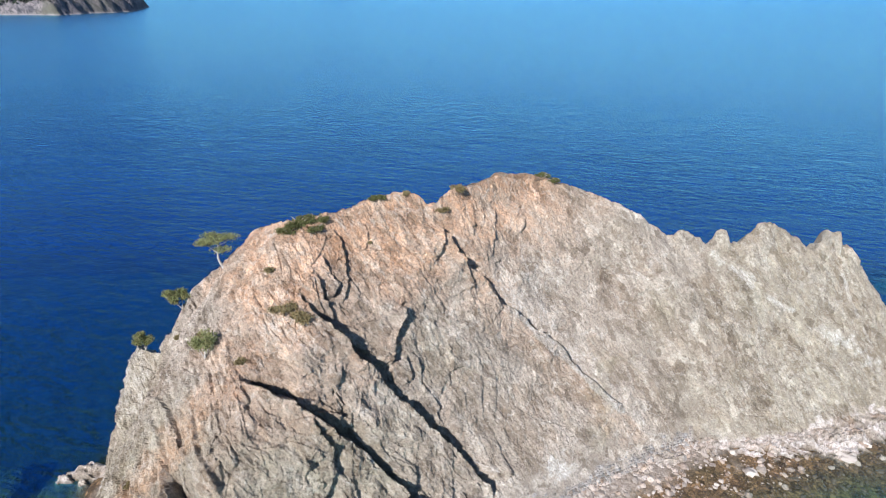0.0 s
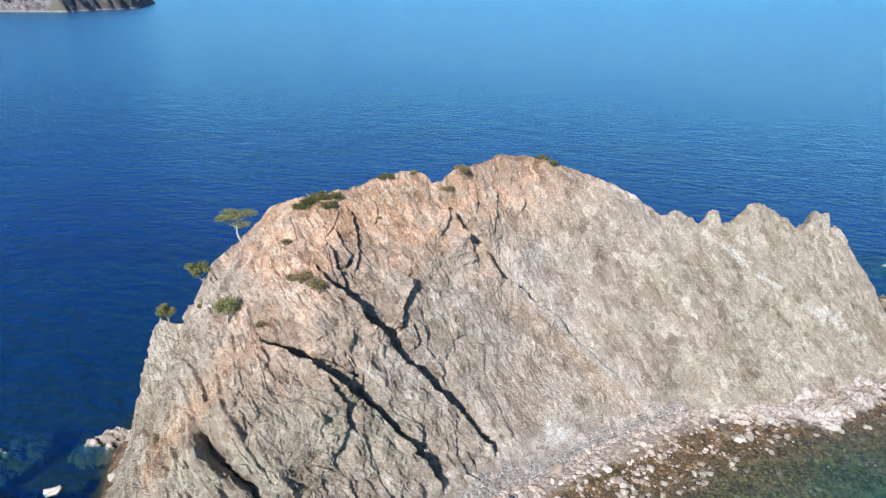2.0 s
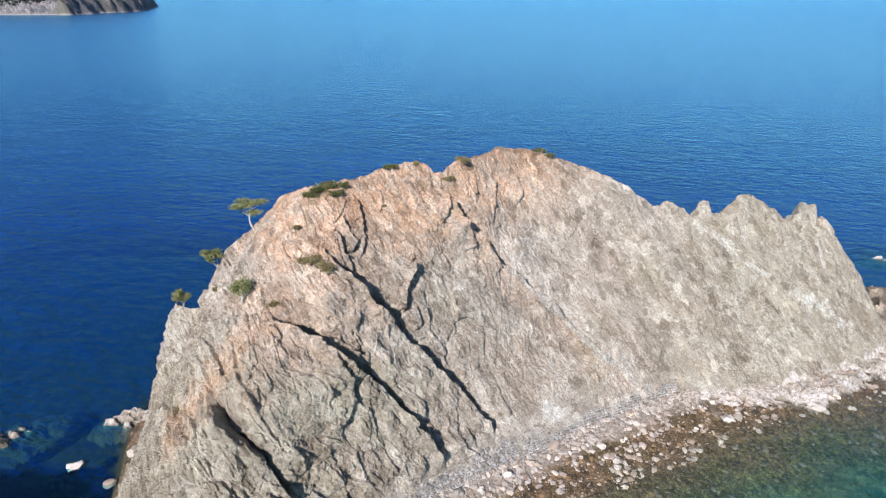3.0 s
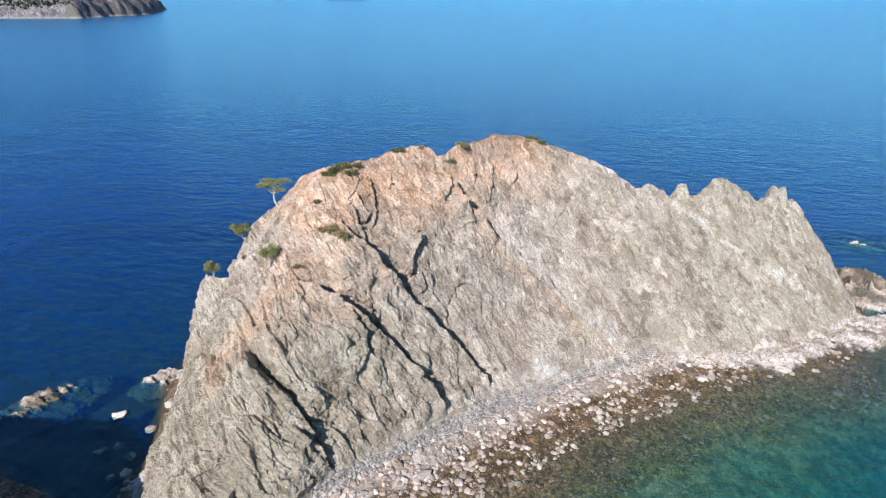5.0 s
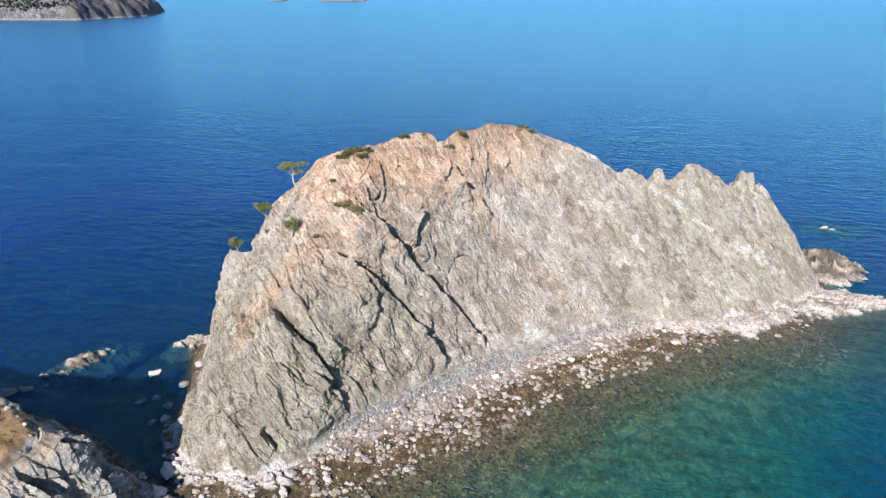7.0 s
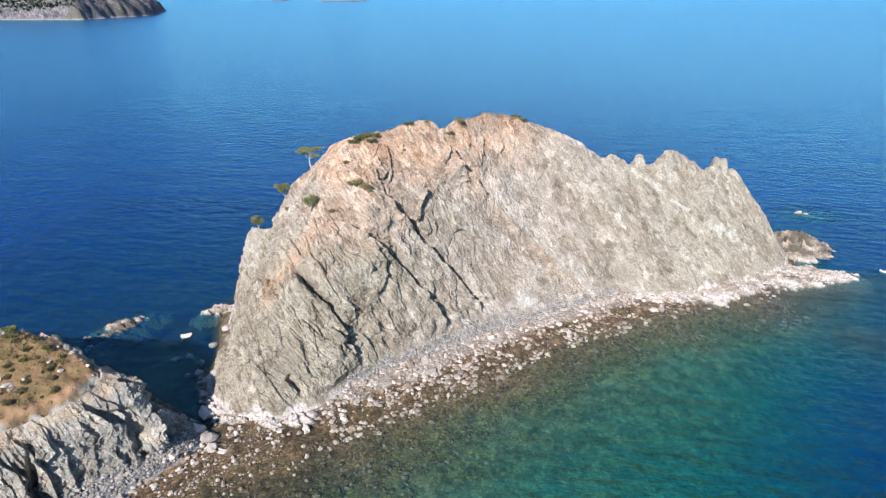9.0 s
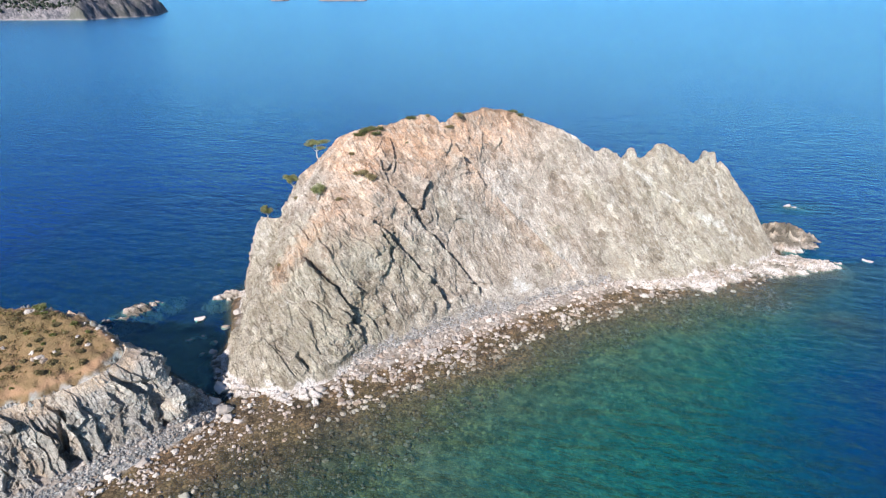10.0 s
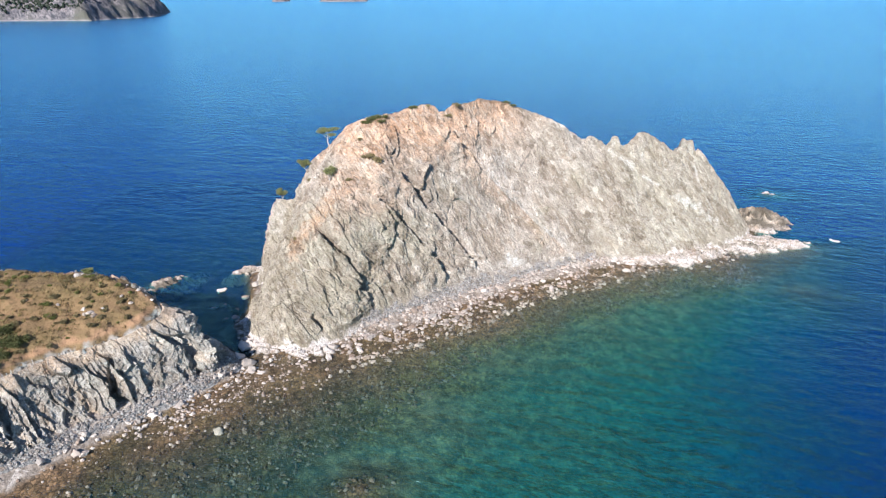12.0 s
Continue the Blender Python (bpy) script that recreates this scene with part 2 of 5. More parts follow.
def water_material(name):
    """Sea water: the light that comes through fades with the depth, the deep scatters blue, the sky is mirrored on the ripples."""
    s = Shade(name)
    depth = s.attr("depth")
    murk = s.math("MAXIMUM", s.math("SUBTRACT", depth, 0.3), 0.0)
    swell = s.noise(0.10, 3, 0.5, stretch=(0.55, 1.25, 1), turn=(0, 0, 0.2))
    chop = s.noise(0.34, 3, 0.6, stretch=(0.6, 1.35, 1), turn=(0, 0, 0.28), warp=0.3)
    ripple = s.noise(1.3, 4, 0.65, stretch=(0.6, 1.2, 1), turn=(0, 0, 0.36))
    h = s.math("ADD", s.math("ADD", s.math("MULTIPLY", swell, 1.6), s.math("MULTIPLY", chop, 2.0)), s.math("MULTIPLY", ripple, 0.5))
    n = s.bump(h, 0.7, 1.0)
    tint = s.n.new("ShaderNodeCombineColor")
    for k, absorb in enumerate((0.46, 0.07, 0.085)):
        s.put(tint.inputs[k], s.math("POWER", math.e, s.math("MULTIPLY", murk, -absorb)))
    clear = s.n.new("ShaderNodeBsdfTransparent")
    s.put(clear.inputs[0], tint.outputs[0])
    deep = s.n.new("ShaderNodeBsdfDiffuse")
    patch = s.noise(0.035, 4, 0.6, stretch=(0.6, 1, 1))
    teal = s.mix(s.math("MULTIPLY", s.attr("silt"), s.ramp(depth, 3.0, 16.0, 1.0, 0.0)), s.mix(s.ramp(patch, 0.35, 0.65), (0.0004, 0.021, 0.150), (0.0005, 0.027, 0.178)), (0.0003, 0.098, 0.118))
    s.put(deep.inputs[0], teal)
    s.put(deep.inputs["Normal"], s.bump(h, 1.0, 3.4))
    body = s.n.new("ShaderNodeMixShader")
    s.put(body.inputs[0], s.math("SUBTRACT", 1.0, s.math("POWER", math.e, s.math("MULTIPLY", murk, -0.14))))
    s.l.new(clear.outputs[0], body.inputs[1])
    s.l.new(deep.outputs[0], body.inputs[2])
    gloss = s.n.new("ShaderNodeBsdfGlossy")
    gloss.inputs["Roughness"].default_value = 0.22
    gloss.inputs["Color"].default_value = (0.50, 0.90, 1.0, 1)
    s.put(gloss.inputs["Normal"], n)
    fr = s.n.new("ShaderNodeFresnel")
    fr.inputs["IOR"].default_value = 1.375
    s.put(fr.inputs["Normal"], s.bump(h, 0.24, 1.0))
    mx = s.n.new("ShaderNodeMixShader")
    s.put(mx.inputs[0], fr.outputs[0])
    s.l.new(body.outputs[0], mx.inputs[1])
    s.l.new(gloss.outputs[0], mx.inputs[2])
    s.l.new(mx.outputs[0], s.out.inputs[0])
    return s.m


ROCK = rock_material("weathered_schist")
CLIFF = rock_material("ribbed_cliff_rock", (0.40, 0.362, 0.31), (0.285, 0.265, 0.235), (0.50, 0.36, 0.235), (0.40, 0.395, 0.35))
EARTH = earth_material("dry_ochre_soil")
BED = seabed_material("cobble_seabed")
WATER = water_material("sea_water")
BOULDER = boulder_material("salt_white_boulder", (0.47, 0.41, 0.36))
SCREE = boulder_material("grey_scree", (0.23, 0.22, 0.21))
COBBLE = boulder_material("pale_cobble", (0.38, 0.32, 0.275))
DROWNED = boulder_material("wet_cobble", (0.14, 0.095, 0.055), True)
NEEDLES = leaf_material("pine_needles", (0.16, 0.18, 0.07), (0.22, 0.22, 0.09), (0.26, 0.22, 0.12))
CREST = leaf_material("dark_scrub", (0.07, 0.085, 0.028), (0.12, 0.12, 0.045), (0.16, 0.12, 0.06))
SCRUB = leaf_material("green_scrub", (0.12, 0.14, 0.035), (0.18, 0.18, 0.06))
OLIVE = leaf_material("faded_scrub", (0.16, 0.13, 0.06), (0.22, 0.18, 0.09), (0.26, 0.17, 0.09))
STRAW = leaf_material("dry_grass", (0.24, 0.17, 0.08), (0.18, 0.155, 0.06), (0.29, 0.17, 0.08))
BARK = bark_material("silver_bark", (0.50, 0.46, 0.42), (0.27, 0.24, 0.21))
WOODS = leaf_material("distant_woods", (0.030, 0.042, 0.030), (0.042, 0.055, 0.036), (0.05, 0.05, 0.035))

# ---------------------------------------------------------------- noise and surfaces in numpy
RNG = np.random.RandomState(11)
PERM = RNG.permutation(256)
PERM = np.concatenate([PERM, PERM, PERM])
GRAD = RNG.normal(size=(256, 3))
GRAD /= np.linalg.norm(GRAD, axis=1)[:, None]


def hashed(i):
    a = i & 255
    return PERM[PERM[PERM[a[..., 0]] + a[..., 1]] + a[..., 2]]


def perlin(p):
    i = np.floor(p).astype(np.int64)
    f = p - i
    w = f * f * f * (f * (f * 6 - 15) + 10)
    out = 0
    for dx in (0, 1):
        for dy in (0, 1):
            for dz in (0, 1):
                c = np.array((dx, dy, dz))
                g = GRAD[hashed(i + c)]
                k = np.prod(np.where(c, w, 1 - w), axis=-1)
                out = out + k * np.sum(g * (f - c), axis=-1)
    return out * 1.6


def fbm(p, octaves=4, gain=0.5, ridged=False):
    out, amp = 0, 1.0
    for k in range(octaves):
        n = perlin(p * 2.03 ** k + 17.3 * k)
        out = out + amp * ((1 - 2 * np.abs(n)) if ridged else n)
        amp *= gain
    return out


def blocks(p, tilt=1.0):
    """Broken rock: each cell of a Voronoi pattern is a facet with its own height and slope. Also gives the distance to the joint."""
    i = np.floor(p).astype(np.int64)
    best, second = np.full(p.shape[:-1], 9.0), np.full(p.shape[:-1], 9.0)
    value = np.zeros(p.shape[:-1])
    for dx in (-1, 0, 1):
        for dy in (-1, 0, 1):
            for dz in (-1, 0, 1):
                c = i + np.array((dx, dy, dz))
                h = hashed(c)
                r = p - (c + 0.5 + 0.42 * GRAD[h])
                d = np.sqrt(np.sum(r * r, axis=-1))
                v = (h / 255.0 - 0.5) + tilt * np.sum(r * GRAD[(h * 7 + 3) & 255], axis=-1)
                nearer = d < best
                second = np.where(nearer, best, np.minimum(second, d))
                value = np.where(nearer, v, value)
                best = np.where(nearer, d, best)
    return value, second - best


def smooth(a, b, x):
    t = np.clip((x - a) / (b - a), 0, 1)
    return t * t * (3 - 2 * t)


def spline(knots, u):
    """Catmull-Rom through rows of knots; u runs from 0 to len - 1."""
    k = np.asarray(knots, float)
    if k.ndim == 1:
        k = k[:, None]
    k = np.vstack([2 * k[0] - k[1], k, 2 * k[-1] - k[-2]])
    i = np.clip(np.floor(u).astype(int), 0, len(k) - 4)
    t = (u - i)[:, None]
    a, b, c, d = k[i], k[i + 1], k[i + 2], k[i + 3]
    return 0.5 * (2 * b + (c - a) * t + (2 * a - 5 * b + 4 * c - d) * t ** 2 + (3 * b - a - 3 * c + d) * t ** 3)


def to_line(q, line, closed=False):
    """Distance of 2D points q from a line of 2D points, the side (positive to the right of its way) and how far along."""
    line = np.asarray(line, float)
    if closed:
        line = np.vstack([line, line[:1]])
    best = np.full(len(q), 1e9)
    side, along = np.zeros(len(q)), np.zeros(len(q))
    for k in range(len(line) - 1):
        a, b = line[k], line[k + 1]
        ab = b - a
        t = np.clip(((q - a) @ ab) / (ab @ ab), 0, 1)
        r = q - a - t[:, None] * ab
        d = np.hypot(r[:, 0], r[:, 1])
        near = d < best
        s = -(ab[0] * (q[:, 1] - a[1]) - ab[1] * (q[:, 0] - a[0]))
        best = np.where(near, d, best)
        side = np.where(near, np.sign(s), side)
        along = np.where(near, k + t, along)
    return best, side, along / (len(line) - 1)


def inside(q, line):
    line = np.asarray(line, float)
    odd = np.zeros(len(q), bool)
    for k in range(len(line)):
        a, b = line[k - 1], line[k]
        cross = (a[1] > q[:, 1]) != (b[1] > q[:, 1])
        with np.errstate(divide="ignore", invalid="ignore"):
            x = (b[0] - a[0]) * (q[:, 1] - a[1]) / (b[1] - a[1]) + a[0]
        odd ^= cross & (q[:, 0] < x)
    return odd


def normals(P):
    du, dv = np.gradient(P, axis=0), np.gradient(P, axis=1)
    n = np.cross(du, dv)
    return n / (np.linalg.norm(n, axis=-1)[..., None] + 1e-9)


# ---------------------------------------------------------------- the sea stack's form: foot and crest, station by station
STACK_FOOT = [(-40, 72, 0), (-42.4, 65, 0), (-43, 57.5, 0), (-40.7, 50, 0), (-38.8, 43, 0), (-39.5, 37, 0), (-37, 32, 0), (-33, 28.5, 0.3),
              (-27, 27.5, 0.5), (-21, 29.5, 1.0), (-14.8, 36.5, 2.5), (-7, 42.5, 3), (-2, 46.5, 3.2), (5, 51, 3.5), (13, 56, 4), (22, 61, 3.5),
              (33, 66, 2.5), (40, 66.5, 1.7), (47, 67, 1.0), (54, 68.5, 0.8), (61, 70.5, 0.8), (68, 74, 0.8), (74, 78.5, 0.6), (77.5, 83, 0.5),
              (79.5, 88, 0), (80, 95, 0)]
STACK_CREST = [(-40, 70, 7), (-39.7, 67, 14.6), (-38.4, 64.6, 15.6), (-34.2, 63, 16.6), (-30.2, 63, 24.3), (-26.5, 65, 27.5), (-21.5, 63.5, 32.6),
               (-17.5, 61.5, 34.3), (-15, 61, 34.8), (-12, 62.5, 35.2), (-8.5, 64.3, 36.0), (-4.5, 65.5, 36.3), (-1.8, 66.3, 35.3), (2, 70, 35.8),
               (6.2, 74, 35.7), (11, 77, 35.3), (18, 79, 32.6), (25, 77.5, 30.0), (31.5, 78.5, 26.2), (40, 80, 25.2), (48, 81.5, 25.2),
               (55.5, 83.3, 22.6), (60.5, 85, 21.8), (66, 86.5, 17.5), (72, 88, 10.5), (79, 94, 0)]
STACK_BULGE = [0, 0, 0, -1.5, -1.2, -0.3, 2, 3, 3, 2, 1, 0, -0.5, -0.5, -1, -1.5, 0, 1, 0.5, 0, 0, 0, 0, 0, 0, 0]


def stack_form(nu, nv, nback, nskirt):
    """The stack without its relief: rows along the shore, columns from under water over the crest and down the back. Also u and v."""
    m = len(STACK_FOOT) - 1
    fine = np.linspace(0, m, 4000)
    mid = spline(STACK_FOOT, fine) * 0.75 + spline(STACK_CREST, fine) * 0.25
    run = np.concatenate([[0], np.cumsum(np.linalg.norm(np.diff(mid, axis=0), axis=1))])
    u = np.interp(np.linspace(0, run[-1], nu), run, fine)
    foot, crest, bulge = spline(STACK_FOOT, u), spline(STACK_CREST, u), spline(STACK_BULGE, u)
    along = np.gradient(foot, axis=0)
    out = np.stack([along[:, 1], -along[:, 0], 0 * along[:, 0]], 1)
    out /= np.linalg.norm(out, axis=1)[:, None]
    # the back leans out to seaward and meets the front at both ends
    end = (smooth(1.5, 0, u) + smooth(m - 1.5, m, u))[:, None]
    back = np.stack([crest[:, 0] * 0.97 + 1, crest[:, 1] + 9 + 0.35 * crest[:, 2], 0 * u - 4], 1) * (1 - end) + (foot - (0, 0, 4)) * end
    vs = np.concatenate([np.linspace(-0.16, 0, nskirt, endpoint=False), np.linspace(0, 1, nv, endpoint=False), np.linspace(1, 2, nback)])
    P = np.zeros((nu, len(vs), 3))
    for j, v in enumerate(vs):
        if v < 0:
            P[:, j] = foot + out * (-v * 26) + np.array((0, 0, v * 34))
        elif v <= 1:
            P[:, j] = foot + (crest - foot) * v + out * bulge * 4 * v * (1 - v) * (0.6 + 0.8 * v)
        else:
            w = v - 1
            P[:, j] = crest + (back - crest) * w + np.array((0, 0, 1)) * (crest[:, 2:] * 0.35 * w * (1 - w))
    return P, u, vs

# ---------------------------------------------------------------- mesh helpers


def grid_mesh(name, P, mat, masks=None, flip=False, shade=True):
    n, m = P.shape[:2]
    i = np.arange(n * m).reshape(n, m)
    f = np.stack([i[:-1, :-1], i[1:, :-1], i[1:, 1:], i[:-1, 1:]], -1).reshape(-1, 4)
    return raw_mesh(name, P.reshape(-1, 3), f[:, ::-1] if flip else f, mat, masks, shade)


def raw_mesh(name, verts, faces, mat, masks=None, shade=True):
    me = bpy.data.meshes.new(name)
    faces = np.asarray(faces)
    k = faces.shape[1]
    me.vertices.add(len(verts))
    me.vertices.foreach_set("co", np.asarray(verts, np.float32).ravel())
    me.loops.add(faces.size)
    me.loops.foreach_set("vertex_index", faces.ravel().astype(np.int32))
    me.polygons.add(len(faces))
    me.polygons.foreach_set("loop_start", np.arange(0, faces.size, k, dtype=np.int32))
    me.polygons.foreach_set("use_smooth", np.full(len(faces), shade))
    me.update(calc_edges=True)
    me.validate()
    for key, values in (masks or {}).items():
        a = me.attributes.new(key, "FLOAT", "POINT")
        a.data.foreach_set("value", np.asarray(values, np.float32).ravel())
    me.materials.append(mat)
    return me


def part(name, me, parent, label=""):
    ob = new(name, me)
    ob.parent = parent
    return tagged(ob, label)


def turn_face(P, way):
    """True where the grid's faces look away from the given side on the whole."""
    return np.mean(normals(P) @ np.array(way)) < 0


# ---------------------------------------------------------------- the sea stack

# joints along which the lower-left slab stands proud of its neighbour: step, reach of the slab, points (x, z) down the joint
JOINTS = []


def joint(step, reach, *line):
    JOINTS.append((line, step, reach))


# the three great clefts of the left part
joint(1.8, 7.0, (-19.9, 24.3), (-18.1, 23.3), (-16.2, 22.2), (-14.5, 20.9), (-13.3, 19.4), (-12.2, 17.5), (-10.4, 16.1), (-8.4, 13.9), (-6.9, 11.8), (-5.1, 9.3), (-3.6, 7.3), (-2.0, 4.9), (-0.3, 2.4))
joint(1.75, 6.0, (-14.4, 28.1), (-12.8, 26.4), (-11.4, 24.5), (-10.2, 22.8), (-8.8, 21.9), (-7.5, 20.2), (-6.0, 18.0), (-4.1, 15.5), (-2.2, 13.5), (-0.2, 11.4), (1.4, 9.5), (3.2, 7.4), (4.9, 5.2), (5.7, 4.0))
joint(1.5, 5.0, (-25.3, 17.6), (-23.9, 16.6), (-22.5, 15.6), (-20.7, 14.4), (-19.8, 13.4), (-18.9, 12.3), (-17.9, 10.5), (-17.1, 8.7), (-16.2, 6.2), (-15.4, 4.3), (-14.4, 2.0))
joint(0.8, 2.0, (-18.9, 10.2), (-17.5, 8.2), (-16.8, 6.1), (-15.8, 4.7))
# the cleft in the middle and the long groove beside the quartz slab
joint(1.7, 2.2, (-5.5, 25.9), (-5.3, 24.8), (-5.8, 23.7), (-6.0, 22.1), (-6.3, 20.6))
joint(1.6, 6.0, (-2.0, 33.8), (-0.4, 31.2), (1.1, 28.5), (3.2, 26.1), (5.0, 24.1), (6.7, 21.9), (8.9, 20.1), (11.8, 17.4), (14.6, 15.0), (16.4, 12.9), (18.8, 10.6), (21.6, 7.9), (24.5, 5.9))
joint(0.8, 2.0, (0.6, 29.1), (1.9, 26.9), (2.4, 25.1))
joint(0.7, 2.0, (-1.2, 32.6), (-1.1, 30.9), (-1.6, 29.2))
joint(0.6, 1.5, (4.2, 24.4), (5.6, 22.9), (6.4, 21.6))
# upright joints below the crest
joint(0.6, 1.6, (-12.4, 34.0), (-11.6, 32.6), (-11.0, 31.2), (-10.5, 29.5), (-11.0, 27.2))
joint(0.5, 1.4, (-9.1, 33.9), (-8.8, 32.5), (-9.0, 31.5))
joint(0.9, 1.8, (-15.3, 29.3), (-13.5, 27.1), (-12.1, 25.6), (-10.8, 24.0), (-8.7, 22.3), (-6.9, 20.1))
joint(0.8, 1.5, (-13.4, 31.7), (-12.0, 30.0), (-11.5, 29.3), (-11.9, 28.2))
joint(0.8, 1.4, (-13.7, 30.6), (-13.1, 29.0), (-12.2, 27.9), (-11.5, 26.4), (-10.6, 24.6))
joint(0.6, 2.0, (5.9, 32.6), (6.0, 30.5), (5.9, 28.6), (5.6, 27.0))
joint(0.6, 2.0, (9.2, 32.2), (9.9, 30.2), (9.4, 28.6))
joint(0.4, 2.0, (18.9, 24.6), (17.9, 23.2), (16.8, 22.4), (16.0, 21.3))
joint(0.3, 1.5, (12.5, 32.5), (12.3, 29.9), (12.5, 27.0))
joint(0.25, 1.5, (16.2, 30.6), (15.8, 27.0), (14.9, 25.1))
joint(0.25, 1.5, (2.9, 33.8), (3.2, 31.5), (3.0, 29.0))
# shorter cracks on the slabs
joint(0.6, 1.6, (-11.9, 22.8), (-11.7, 20.9), (-11.2, 19.4), (-11.4, 18.0))
joint(0.9, 2.0, (-14.3, 20.2), (-13.6, 18.5), (-12.5, 16.5), (-12.0, 14.8), (-12.2, 13.3), (-12.7, 12.0))
joint(0.6, 1.0, (-19.0, 23.3), (-18.4, 22.3), (-18.8, 21.6))
joint(0.5, 1.4, (-20.0, 20.6), (-19.3, 19.3), (-18.8, 18.2))
joint(0.5, 1.0, (-20.1, 18.5), (-19.8, 17.0))
joint(0.4, 1.6, (3.8, 16.5), (3.9, 14.2), (4.3, 12.0))
joint(0.4, 1.4, (-2.8, 17.7), (-1.4, 15.8), (-0.8, 14.4))
joint(0.4, 1.4, (-2.7, 16.0), (-0.8, 13.7), (0.2, 11.9), (1.7, 10.2))
joint(0.5, 1.2, (-4.6, 21.1), (-4.3, 19.5), (-4.3, 18.3))
joint(0.4, 1.6, (15.5, 8.1), (17.0, 5.8), (17.9, 3.8))
joint(0.35, 1.6, (17.9, 7.8), (19.2, 5.6), (20.3, 3.2))
joint(0.4, 1.4, (-3.8, 13.0), (-3.9, 10.9), (-3.9, 9.3))
joint(0.4, 1.2, (-0.1, 10.7), (0.3, 8.6))
joint(0.6, 1.6, (-14.0, 10.9), (-13.0, 9.0), (-12.0, 6.7))
joint(0.6, 1.6, (-13.3, 8.7), (-12.3, 6.7), (-11.0, 4.5), (-10.3, 3.1))
joint(0.5, 1.6, (-11.2, 9.3), (-9.9, 6.4))
joint(0.5, 1.4, (-6.3, 10.6), (-4.8, 8.2))
joint(0.7, 1.6, (1.4, 6.6), (3.0, 4.0), (4.9, 2.5))
# the left corner
joint(0.45, 2.0, (-31.4, 10.2), (-29.9, 9.1), (-28.8, 7.5))
joint(1.0, 1.6, (-24.9, 4.9), (-23.6, 3.6), (-22.8, 2.8))
joint(0.6, 1.5, (-17.1, 3.8), (-16.5, 1.9))
joint(0.5, 1.5, (-16.4, 12.9), (-15.4, 10.0))
joint(0.35, 1.8, (-26.9, 11.9), (-26.1, 9.6), (-25.0, 7.8))
joint(0.5, 1.8, (-22.9, 8.9), (-22.2, 7.0), (-21.5, 4.8))
joint(0.5, 1.8, (-21.2, 11.9), (-20.5, 10.1), (-19.7, 8.1))
# the right-hand end
joint(0.7, 3.0, (36.5, 25.2), (38.4, 24.1), (42.6, 20.8), (46.5, 17.2), (48.8, 15.6))
joint(0.7, 3.0, (55.0, 14.3), (58.5, 11.4), (62.1, 8.7), (64.9, 6.8))
joint(0.6, 1.4, (51.5, 22.3), (52.8, 20.2), (52.0, 18.8))
joint(0.5, 2.0, (55.7, 19.1), (58.7, 15.5), (61.6, 11.9))
joint(0.5, 1.5, (53.9, 16.0), (54.2, 14.5), (54.0, 13.2))
joint(0.6, 1.2, (41.5, 6.0), (41.5, 2.2))
joint(0.25, 2.5, (27.7, 20.6), (25.3, 18.5), (23.2, 15.9))
# blocks and gaps of the crest: from x, to x, height, run-in, run-out
PINNACLES = [(32.6, 33.6, 0.9, 0.7, 3.0), (38.5, 39.9, 1.2, 0.5, 0.7), (36.6, 37.4, -0.7, 0.7, 0.5), (40.9, 42.4, -0.9, 0.4, 1.0), (45.6, 47.0, 1.5, 2.6, 5.0),
             (53.6, 55.6, -0.9, 1.8, 0.5), (57.2, 59.6, 2.3, 0.4, 1.3), (61.8, 63, 0.6, 0.8, 2.0), (-2.4, -1.4, -0.6, 0.8, 0.7), (6.0, 6.8, 0.6, 0.8, 1.0)]

STRATA = np.array((0.62, -0.12, -0.775))
FACE = np.array((-0.15, -0.82, 0.55))
CROSS = np.cross(STRATA, FACE)


